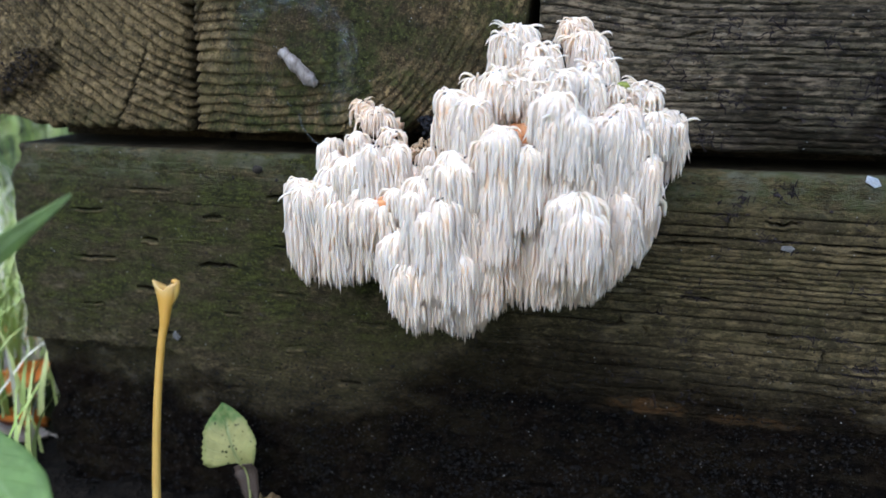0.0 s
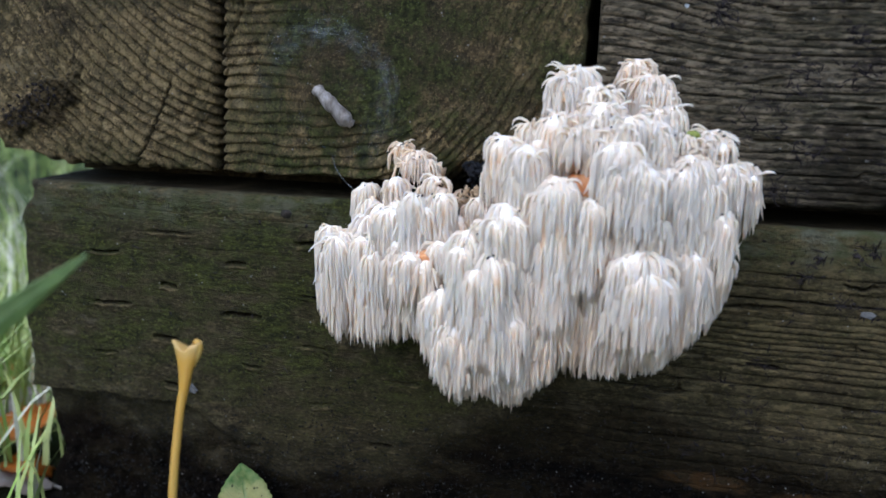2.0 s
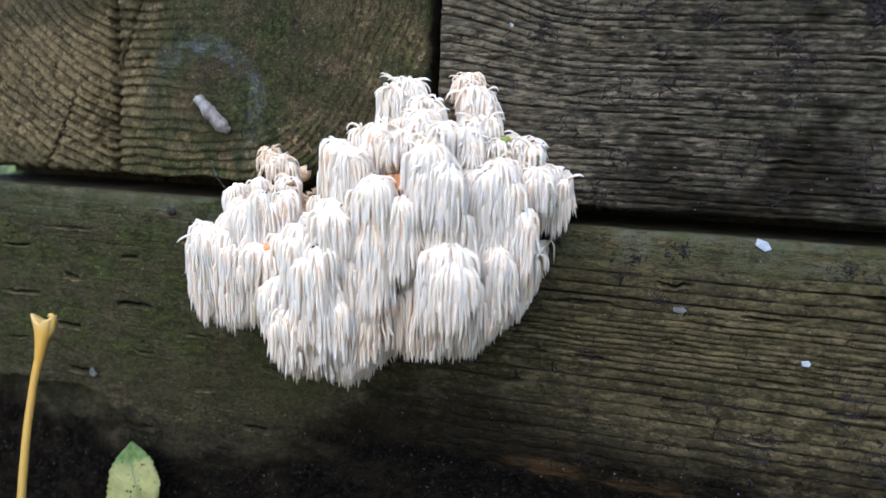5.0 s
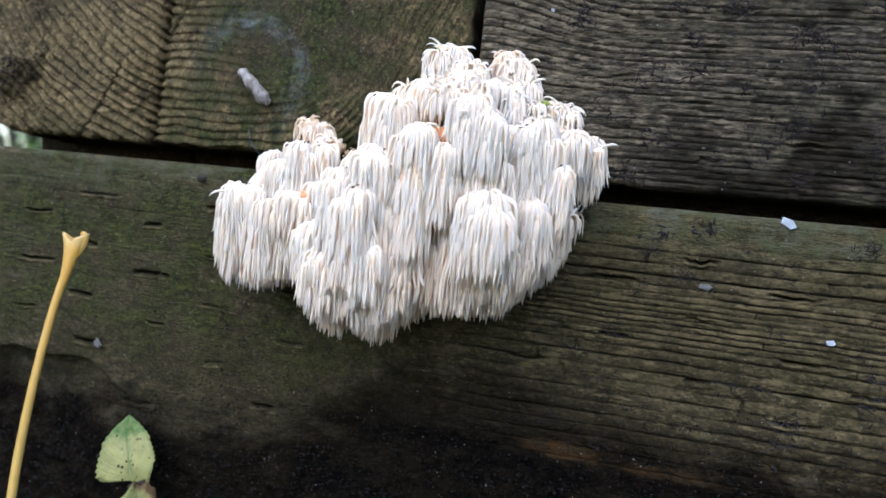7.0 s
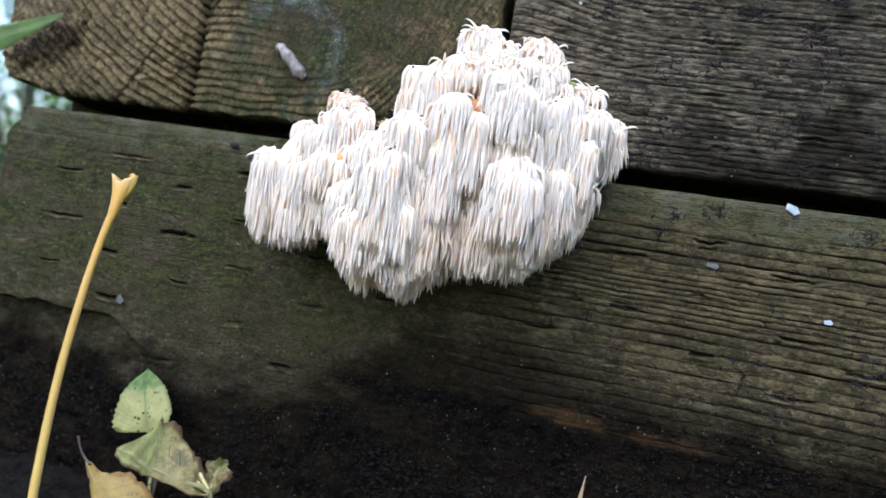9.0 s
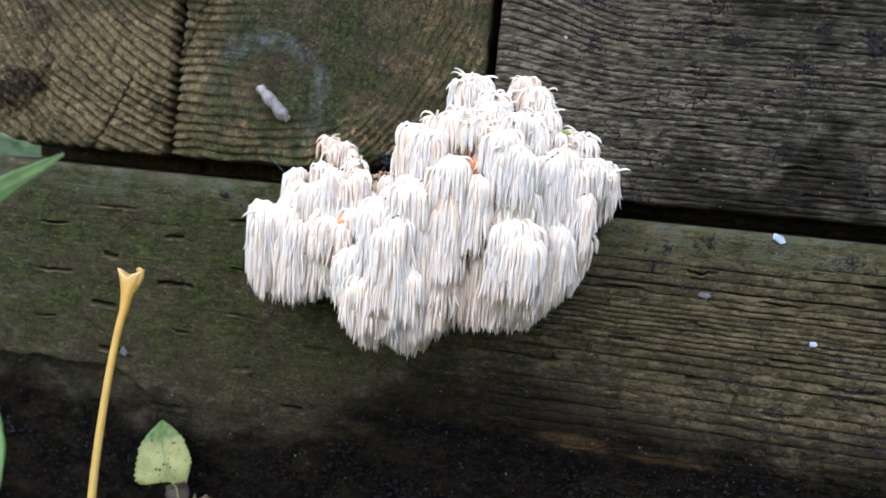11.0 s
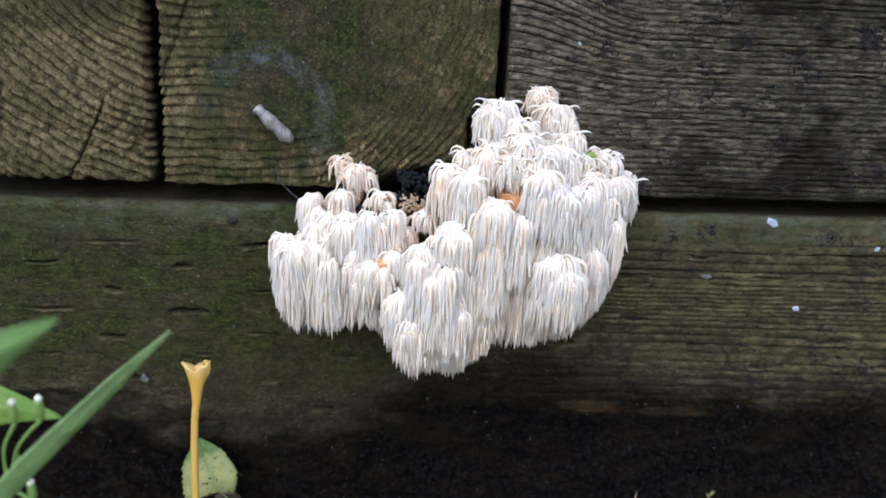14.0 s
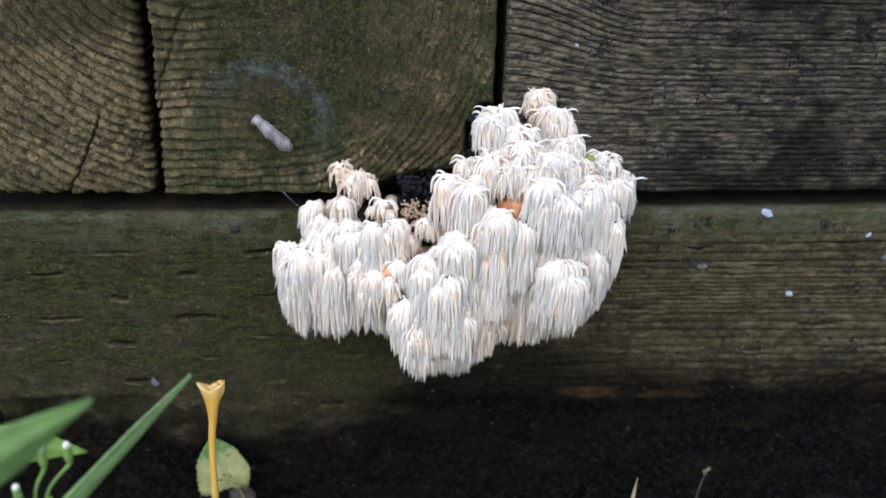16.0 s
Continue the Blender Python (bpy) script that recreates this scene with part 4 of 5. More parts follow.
def leaf_material(name, body, vein, spot, edge, spot_amount=0.3, edge_amount=0.0, rough=0.5, tip=None, dot=620, heart=None):
    """Leaf skin: across runs 0 at the midrib to 1 at the margin, along 0 at the stalk to 1 at the tip."""
    n = Nodes(name)
    along, across = n.attr("along"), n.attr("across")
    col = n.mix(n.ramp(n.noise(140, 4), 0.3, 0.7), body, tuple(0.72 * c for c in body))
    ribs = n.tree.nodes.new("ShaderNodeMath")
    ribs.operation = "PINGPONG"
    n.link(n.math("ADD", n.math("MULTIPLY", along, 9.0), n.math("MULTIPLY", across, -2.4)), ribs.inputs[0])
    ribs.inputs[1].default_value = 0.5
    rib = n.ramp(ribs.outputs[0], 0.0, 0.09, 1.0, 0.0)
    mid = n.ramp(across, 0.02, 0.09, 1.0, 0.0)
    col = n.mix(n.math("MULTIPLY", n.math("MAXIMUM", n.math("MULTIPLY", rib, 0.45), mid), 0.7), col, vein)
    if heart:
        dead = n.math("ADD", along, n.math("MULTIPLY", n.math("SUBTRACT", n.noise(70, 5, 0.65), 0.5), 1.1))
        col = n.mix(n.ramp(dead, 0.62, 0.42, 0.0, 0.85), col, n.mix(n.ramp(n.noise(200, 5, 0.65), 0.42, 0.62), heart, tuple(0.35 * c for c in heart)))
    if tip:
        col = n.mix(n.ramp(n.math("ADD", along, n.math("MULTIPLY", n.noise(160, 4), 0.3)), 0.84, 1.0), col, tip)
    dots = n.math("MULTIPLY", n.ramp(n.cells(dot), 0.2, 0.3, 1.0, 0.0), n.ramp(n.noise(260, 3), 0.5, 0.56))
    col = n.mix(n.math("MULTIPLY", dots, spot_amount), col, spot)
    col = n.mix(n.ramp(n.noise(90, 4, 0.6), 0.52, 0.7, 0.0, 0.55 * spot_amount), col, tuple(0.5 * c + 0.5 * d for c, d in zip(body, edge)))
    if edge_amount:
        ragged = n.math("ADD", across, n.math("MULTIPLY", n.noise(120, 4), 0.6))
        reach = 1.05 if edge_amount < 0.9 else 0.92
        col = n.mix(n.ramp(ragged, reach, reach + 0.2, 0.0, edge_amount), col, edge)
    nor = n.bump(n.math("ADD", n.noise(900, 3), n.math("MULTIPLY", rib, -0.6)), 0.0006, 0.6)
    mat = n.done(col, rough, nor, 0.4)
    # some daylight comes through the thin blade
    tr = n.tree.nodes.new("ShaderNodeBsdfTranslucent")
    n.link(col, tr.inputs["Color"])
    both = n.tree.nodes.new("ShaderNodeMixShader")
    both.inputs[0].default_value = 0.48
    n.link(n.bsdf.outputs[0], both.inputs[1])
    n.link(tr.outputs[0], both.inputs[2])
    n.link(both.outputs[0], n.tree.nodes["Material Output"].inputs["Surface"])
    return mat


def bezier(points, count):
    """A smooth line through a few points (Catmull-Rom)."""
    P = [np.array(p, float) for p in points]
    P = [2 * P[0] - P[1]] + P + [2 * P[-1] - P[-2]]
    out = []
    for u in np.linspace(0, len(points) - 1, count):
        i = min(int(u), len(points) - 2)
        t = u - i
        a, b, c, d = P[i : i + 4]
        out.append(0.5 * (2 * b + (c - a) * t + (2 * a - 5 * b + 4 * c - d) * t * t + (3 * b - a - 3 * c + d) * t**3))
    return np.array(out)


def leaf_blade(name, line, side, width, material, parent, label="", fold=0.25, teeth=0.0, left=None, right=None, thick=0.0004, wave=0.0, seed=1, rows=34, ragged=0.0):
    """A leaf blade along line (mm): side is the direction of its breadth; left and right scale the two halves along the length."""
    C = bezier(line, rows) / 1000
    T = np.gradient(C, axis=0)
    T /= np.linalg.norm(T, axis=1, keepdims=True)
    S = np.array(side, float)[None] - T * (T @ np.array(side, float))[:, None]
    S /= np.linalg.norm(S, axis=1, keepdims=True)
    N = np.cross(S, T)
    u = np.linspace(0, 1, rows)
    half = np.interp(u, np.linspace(0, 1, len(width)), width) / 1000
    cols = np.linspace(-1, 1, 9)
    lf = np.interp(u, np.linspace(0, 1, len(left)), left) if left else np.ones(rows)
    rf = np.interp(u, np.linspace(0, 1, len(right)), right) if right else np.ones(rows)
    tooth = 1 + teeth * ((u * 15) % 1.0 - 0.5)
    V, al, ac = [], [], []
    for i in range(rows):
        for c in cols:
            k = half[i] * abs(c) * (1 - ragged * (1.5 * float(fbm(np.array([u[i] * 13.0 + 9 * c]), np.array([seed * 1.7 + c]), seed, 3)[0]) - 0.2) if abs(c) > 0.7 else 1) * (lf[i] if c < 0 else rf[i]) * (tooth[i] if abs(c) > 0.9 else 1)
            rip = wave / 1000 * (fbm(np.array([u[i] * 4 + c]), np.array([c * 1.5 + seed]), seed)[0] - 0.5) * 2
            V.append(C[i] + S[i] * k * np.sign(c) + N[i] * (fold * k + rip))
            al.append(u[i])
            ac.append(abs(c))
    V = np.array(V)
    m = len(cols)
    idx = np.arange(rows * m).reshape(rows, m)
    quads = np.stack([idx[:-1, :-1], idx[:-1, 1:], idx[1:, 1:], idx[1:, :-1]], -1).reshape(-1, 4)
    Nn = np.repeat(N, m, axis=0)
    allv = np.concatenate([V, V - Nn * thick])
    faces = quads.tolist() + (quads[:, ::-1] + rows * m).tolist()
    ring = np.concatenate([idx[0, :-1], idx[:-1, -1], idx[-1, :0:-1], idx[:0:-1, 0]])
    for a, b in zip(ring, np.roll(ring, -1)):
        faces.append([int(b), int(a), int(a + rows * m), int(b + rows * m)])
    return mesh_object(name, allv.tolist(), faces, material, parent, label, {"along": al + al, "across": ac + ac})


def tube(name, line, radii, material, parent, label="", sides=8, count=24):
    pts = bezier(line, count) / 1000
    r = np.interp(np.linspace(0, 1, count), np.linspace(0, 1, len(radii)), radii) / 1000
    v, f = sweep(pts, r, sides)
    u = np.repeat(np.linspace(0, 1, count), sides)
    return mesh_object(name, v, f, material, parent, label, {"along": u, "across": 0 * u})


GREEN_LEAF = leaf_material("fresh_green_leaf", (0.27, 0.42, 0.125), (0.31, 0.45, 0.17), (0.1, 0.2, 0.06), (0.2, 0.2, 0.05), 0.15)
# brighter copy of the fresh green: daylight on the narrow leaf put into colour
LIT_GREEN_LEAF = leaf_material("lit_green_leaf", (0.42, 0.55, 0.22), (0.45, 0.57, 0.28), (0.2, 0.3, 0.1), (0.3, 0.3, 0.08), 0.1)
LIME_LEAF = leaf_material("lime_green_leaf", (0.27, 0.42, 0.07), (0.34, 0.46, 0.14), (0.2, 0.3, 0.06), (0.3, 0.3, 0.08), 0.1)
YELLOW_LEAF = leaf_material("yellowing_spotted_leaf", (0.56, 0.53, 0.20), (0.42, 0.46, 0.2), (0.02, 0.03, 0.012), (0.30, 0.36, 0.10), 0.95, 0.35, 0.5, (0.10, 0.21, 0.05), 420)
DYING_LEAF = leaf_material("dying_mottled_leaf", (0.40, 0.40, 0.13), (0.56, 0.50, 0.27), (0.22, 0.12, 0.07), (0.17, 0.09, 0.05), 0.55, 0.85, heart=(0.47, 0.36, 0.15))
TAN_LEAF = leaf_material("tan_dead_leaf", (0.62, 0.43, 0.13), (0.5, 0.36, 0.16), (0.2, 0.09, 0.06), (0.3, 0.14, 0.05), 0.5, 0.7)
LEAF_RIB = plain_material("pale_leaf_rib", (0.52, 0.45, 0.2), (0.42, 0.33, 0.14), 300, 0.6)
BUD_CREAM = plain_material("cream_bud_tip", (0.78, 0.74, 0.55), (0.6, 0.55, 0.35), 500, 0.7)
ORANGE_LEAF = leaf_material("orange_fallen_leaf", (0.78, 0.25, 0.02), (0.6, 0.3, 0.1), (0.3, 0.1, 0.02), (0.35, 0.12, 0.03), 0.3, 0.5)
PALE_LEAF = leaf_material("pale_dry_leaf", (0.5, 0.42, 0.36), (0.55, 0.5, 0.42), (0.3, 0.2, 0.16), (0.3, 0.2, 0.14), 0.3, 0.4)
BROWN_LEAF = leaf_material("brown_withered_leaf", (0.16, 0.115, 0.09), (0.22, 0.17, 0.13), (0.06, 0.04, 0.03), (0.07, 0.045, 0.03), 0.6, 0.5)


def stalk_material():
    n = Nodes("yellow_stalk_skin")
    along = n.attr("along")
    col = n.mix(n.ramp(along, 0.0, 1.0), (0.60, 0.40, 0.11), (0.50, 0.27, 0.04))
    streak = n.noise(500, 4, 0.6, (1, 1, 0.06))
    col = n.mix(n.ramp(streak, 0.45, 0.75, 0.0, 0.45), col, (0.5, 0.23, 0.04))
    col = n.mix(n.ramp(along, 1.4, 2.0, 0.0, 0.5), col, (0.54, 0.39, 0.17))
    return n.done(col, 0.42, n.bump(streak, 0.0005, 0.5), 0.45, 0.2, 0.001)


STALK = stalk_material()


def yellow_stalk():
    st = thing("leaf_stalk", "smooth yellow-orange leaf stalk with a forked top, standing in soil", "plant stalk")
    line = [(-94.0, -101.5, -22), (-95.4, -100, 5), (-97.0, -96, 36), (-97.7, -90.5, 64), (-97.8, -85.3, 84), (-97.1, -81.8, 96)]
    tube("stem", line, [1.55, 1.5, 1.4, 1.32, 1.28, 1.4], STALK, st, "", 12, 40)
    # the flared, notched head: rings widen from side to side and the rim dips in the middle
    K, rings = 28, 16
    V, F = [], []
    for i in range(rings):
        q = i / (rings - 1)
        a, b = 0.9 + 0.62 * min(1, q * 4) + 4.1 * q**2.6, 0.9 + 0.62 * min(1, q * 4) + 0.85 * q**2
        for k in range(K):
            t = 2 * math.pi * k / K
            rim = q**5 * ((2.6 if math.cos(t) < 0 else 2.0) * abs(math.cos(t)) ** 1.5 - 2.5)
            hook = 1.6 * q**6 * (-0.3 if math.cos(t) < 0 else 1.7) * abs(math.cos(t)) ** 2
            V.append(((-97.25 + 0.5 * q + a * math.cos(t) - 0.35 * hook) / 1000, (-83.4 + 4.0 * q + b * math.sin(t)) / 1000, (89.5 + 18.1 * q + rim + (1.1 * q**5 if math.cos(t) > 0 else 0)) / 1000))
    for i in range(rings - 1):
        for k in range(K):
            F.append((i * K + k, i * K + (k + 1) % K, (i + 1) * K + (k + 1) % K, (i + 1) * K + k))
    n0 = len(V)
    for k in range(K):
        x, y, z = V[(rings - 1) * K + k]
        V.append((-0.09675 + (x + 0.09675) * 0.72, -0.0797 + (y + 0.0797) * 0.5, z - 0.0004))
    for k in range(K):
        F.append(((rings - 1) * K + k, (rings - 1) * K + (k + 1) % K, n0 + (k + 1) % K, n0 + k))
    V.append((-0.09675, -0.0797, 0.1032))
    for k in range(K):
        F.append((n0 + k, n0 + (k + 1) % K, len(V) - 1))
    tube("curled_horn", [(-95.2, -80.2, 100.0), (-93.9, -79.8, 103.6), (-93.2, -79.7, 106.4), (-93.7, -79.9, 108.0), (-94.7, -80.0, 107.6)], [0.7, 1.25, 1.2, 0.9, 0.5], STALK, st, "", 8, 14)
    mesh_object("forked_tip", V, F, STALK, st, "forked, slightly paler tip", {"along": [1.0 + min(1.0, max(0.0, (z - 0.098) / 0.0085)) for x, y, z in V]})


yellow_stalk()


def spotted_leaf():
    lf = thing("spotted_leaf", "yellow-green toothed leaf with dark specks and a withered brown base", "leaf")
    line = [(-105.5, -14, 0), (-109.5, -15, 7), (-114, -12.5, 17), (-118, -8.5, 28.5)]
    blade = leaf_blade("blade", line, (1.0, 0.2, 0.2), [7.0, 9.5, 12.0, 13.6, 14.2, 13.8, 12.4, 9.8, 5.6, 0.4], YELLOW_LEAF, lf, "", 0.1, 0.13, left=[0.0, 0.0, 0.2, 1.02, 1.0, 0.96, 0.95, 0.96, 1, 1], right=[0.62, 0.72, 0.76, 0.78, 0.78, 0.8, 0.82, 0.86, 0.92, 1], wave=1.2)
    leaf_blade("withered_base", [(-101.5, -15.5, -25), (-102, -16, -12), (-104.5, -14.8, -1.5), (-107, -15, 3)], (1.0, -0.25, 0.1), [1.2, 4.2, 8.0, 10.0], BROWN_LEAF, lf, "withered brown lower part", 0.3, 0.1, left=[1, 0.9, 0.8, 0.5], wave=1.5)
    tube("midrib", [(-102, -17.2, -25), (-104.4, -15.4, -2), (-109, -16.2, 6), (-114, -13.6, 17), (-117.8, -9.2, 28.5)], [0.8, 0.5, 0.28, 0.18, 0.05], YELLOW_LEAF, blade, "", 6)


def dying_leaf():
    lf = thing("dying_leaf", "crumpled yellow-green dying leaf with brown margins on the soil", "leaf")
    blade = leaf_blade("blade", [(-49, -70, 3), (-57, -76, 6.4), (-65.7, -80.5, 10.2), (-72, -84, 13.2), (-77.2, -85, 15.8)], (-0.05, 0.9, 0.42), [2, 7.5, 12, 14.5, 15.5, 15, 13.5, 10.0, 2.0], DYING_LEAF, lf, "", 0.12, 0.02, left=[1, 0.6, 0.4, 0.32, 0.34, 0.4, 0.5, 0.6, 0.8], right=[1.0, 1.15, 1.2, 1.3, 1.4, 1.5, 1.65, 1.7, 1.3], wave=3.6, seed=4, rows=60, ragged=0.28)
    lobe = leaf_blade("curled_lobe", [(-49, -70, 1.0), (-53, -60, 2.6), (-56.5, -51, 4), (-58.5, -45, 5), (-57, -42, 7)], (1.0, 0.3, -0.15), [1.5, 5.0, 7.0, 5.5, 2.5, 0.4], DYING_LEAF, lf, "curled brown-edged lobe", 0.5, 0.2, wave=4.0, seed=8, rows=40, ragged=0.5)
    tube("leaf_stem", [(-40, -74, -28), (-45, -71, -12), (-49, -70.3, 2.8), (-57, -76.6, 6.6), (-65.7, -81.2, 10.2)], [1.3, 1.2, 1.0, 0.7, 0.4], DYING_LEAF, lf, "", 6)
    tube("vein", [(-49, -70.6, 3.6), (-57, -67.5, 10.2), (-65, -64.5, 16.4), (-70, -62.5, 19.5)], [0.85, 0.6, 0.4, 0.15], LEAF_RIB, blade, "pale raised vein", 6)
    tube("vein", [(-49, -70.6, 3.4), (-58, -72.5, 8.8), (-67, -75, 13.4)], [0.6, 0.4, 0.15], LEAF_RIB, blade, "pale raised vein", 6)
    tube("vein", [(-49, -70.6, 3.2), (-53, -60.4, 3.6), (-56.5, -51.4, 5.2)], [0.8, 0.6, 0.25], LEAF_RIB, lobe, "pale raised vein", 6)


def tan_leaf():
    lf = thing("tan_leaf", "curled tan dead leaf with orange-brown points lying on soil", "leaf")
    leaf_blade("blade", [(-103.5, -62, 0.5), (-96, -64, -6), (-86, -66, -10), (-72, -66, -14), (-62, -64, -20)], (0.4, 0.2, 1.0), [0.8, 3.0, 8.5, 12, 12.5, 10, 5.5, 0.4], TAN_LEAF, lf, "", 0.3, 0.0, wave=3.5, seed=12, rows=50, ragged=0.3)
    tube("leaf_stem", [(-108.5, -63, 9.5), (-107.0, -62.5, 5), (-105, -62, 2), (-102, -62.5, 0)], [0.55, 0.4, 0.45, 0.7], BROWN_LEAF, lf, "thin brown stem", 6)


spotted_leaf()
dying_leaf()
tan_leaf()


def green_weed():
    weed = thing("weed_plant", "young green weed with narrow leaves and tiny pale buds", "plant")
    tube("stem", [(-150, -150, -24), (-146, -149, 30), (-140, -147, 75), (-134, -143, 100), (-130, -141, 112)], [1.6, 1.5, 1.2, 0.9, 0.7], LIME_LEAF, weed, "", 8)
    leaf_blade("narrow_leaf", [(-142, -160, 84), (-134, -162, 103), (-125, -158, 114), (-108, -147, 130), (-88.6, -134, 147.4)], (-0.21, -0.65, 0.72), [1.3, 2.2, 3.6, 4.4, 4.4, 3.5, 0.3], LIT_GREEN_LEAF, weed, "", 0.15, 0.0, wave=0.6)
    tube("leaf_stem", [(-147, -149, 30), (-147, -156, 62), (-142, -160, 85)], [0.8, 0.9, 0.9], GREEN_LEAF, weed, "", 6)
    leaf_blade("pointed_leaf", [(-176, -128, 108), (-160, -127, 117), (-144, -124, 117), (-126.6, -120, 110.8)], (-0.1, 0.53, 0.85), [2.0, 6.0, 6.2, 0.3], LIME_LEAF, weed, "lime-green pointed leaf", 0.25, 0.0, wave=0.8)
    leaf_blade("near_leaf", [(-150, -196, 132), (-132, -192, 150), (-114, -188, 164), (-95.5, -183, 174.5)], (-0.5, -0.22, 0.74), [2.0, 5.8, 6.4, 0.4], GREEN_LEAF, weed, "", 0.25, 0.0, wave=0.8)
    tube("leaf_stem", [(-147, -149, 50), (-152, -176, 95), (-150, -196, 133)], [0.9, 0.9, 0.8], GREEN_LEAF, weed, "", 6)
    leaf_blade("broad_leaf", [(-121, -148, 87), (-112, -151, 80.5), (-103, -154, 74), (-94, -157, 67), (-85, -160, 60)], (0.5, 0.7, 0.68), [2, 7, 9.5, 9.5, 6.5, 0.5], GREEN_LEAF, weed, "broad fresh green leaf", 0.2, 0.0, wave=1.0)
    tube("leaf_stem", [(-148, -149, 40), (-140, -147, 72), (-121, -148, 87)], [0.8, 0.8, 0.8], GREEN_LEAF, weed, "", 6)
    for bx, by, bz in ((-122.6, -140.7, 129), (-129.5, -141, 128), (-138, -142, 116), (-127, -143, 104), (-146, -144, 112)):
        tube("bud_stem", [(-133, -143, 100), ((bx - 133) / 2 - 2, (by - 143) / 2, (bz + 100) / 2), (bx, by, bz - 5.5)], [0.5, 0.45, 0.6], LIME_LEAF, weed, "", 6, 10)
        bud = tube("bud", [(bx, by, bz - 6), (bx, by, bz - 3.5), (bx, by, bz - 1), (bx, by, bz + 0.5)], [0.5, 1.25, 1.1, 0.8], LIME_LEAF, weed, "", 8, 10)
        tube("bud_tip", [(bx, by, bz - 0.2), (bx, by, bz + 0.9), (bx, by, bz + 1.8)], [0.8, 1.15, 0.5], BUD_CREAM, bud, "pale withered bud tip", 8, 6)


green_weed()


def fallen_leaf(label, at, size, yaw, tilt, material, seed):
    x, y, z = at
    c, s_ = math.cos(radians(yaw)), math.sin(radians(yaw))
    lf = thing("fallen_leaf", label, "leaf", "fallen leaves on the grass")
    line = [(x + c * d, y + s_ * d, z + tilt * d) for d in (-size, -0.4 * size, 0.3 * size, size)]
    leaf_blade("blade", line, (-s_, c, 0.3), [0.1 * size, 0.55 * size, 0.6 * size, 0.4 * size, 0.3], material, lf, "", 0.25, 0.2, wave=5.0, seed=seed, rows=18)
    tube("leaf_stem", [line[0], (x - 1.3 * c * size, y - 1.3 * s_ * size, z - 2 - tilt * size), (x - 1.7 * c * size, y - 1.7 * s_ * size, z - tilt * size)], [0.8, 0.6, 0.6], material, lf, "", 6, 8)


for i, (at, size, yaw, tilt, mat, label) in enumerate((
    ((-285, 60, -3), 26, 20, 0.3, ORANGE_LEAF, "bright orange fallen leaf on grass"),
    ((-268, 45, -18), 22, 130, -0.2, ORANGE_LEAF, "bright orange fallen leaf on grass"),
    ((-318, 95, -12), 30, 70, 0.2, PALE_LEAF, "pale pinkish dry leaf on grass"),
    ((-262, 25, -14), 20, 200, 0.4, PALE_LEAF, "pale pinkish dry leaf on grass"),
    ((-345, 150, -14), 30, 10, 0.1, ORANGE_LEAF, "bright orange fallen leaf on grass"),
    ((-300, 130, -12), 28, 300, 0.3, TAN_LEAF, "tan curled fallen leaf on grass"),
)):
    fallen_leaf(label, at, size, yaw, tilt, mat, 30 + i)


def grass_patch():
    rnd = random.Random(8)
    V, F, al = [], [], []
    for i in range(4200):
        near = i < 2700
        x = rnd.uniform(-0.55, -0.235) if near else rnd.uniform(-1.6, -0.3)
        y = rnd.uniform(-0.02, 0.7) if near else rnd.uniform(0.3, 2.2)
        h, w = rnd.uniform(0.03, 0.12), rnd.uniform(0.0007, 0.0019)
        a, lean = rnd.uniform(0, 6.28), rnd.uniform(0.1, 0.9)
        if x > -0.27:
            h *= 0.6
        n0 = len(V)
        for q in (0, 0.35, 0.7, 1.0):
            off = lean * h * q * q
            ww = w * (1 - q**2) + 0.0002
            cx, cy, cz = x + off * math.cos(a), y + off * math.sin(a), -0.03 + h * q * (1 - 0.25 * lean * q)
            V.append((cx - ww * math.sin(a), cy + ww * math.cos(a), cz))
            V.append((cx + ww * math.sin(a), cy - ww * math.cos(a), cz))
            al += [q, q]
        for k in range(3):
            F.append((n0 + 2 * k, n0 + 2 * k + 1, n0 + 2 * k + 3, n0 + 2 * k + 2))
    n = Nodes("bright_lawn_grass")
    island = n.tree.nodes.new("ShaderNodeNewGeometry").outputs["Random Per Island"]
    col = n.mix(island, (0.22, 0.34, 0.06), (0.62, 0.62, 0.24))
    col = n.mix(n.ramp(island, 0.78, 0.84), col, (0.72, 0.68, 0.5))
    mat = n.done(col, 0.5, None, 0.4)
    ob = mesh_object("grass", V, F, mat, None, "", {"along": al})
    tagged(ob, "bright green and straw-coloured lawn grass beside the wall", "grass", "", "stuff")


grass_patch()


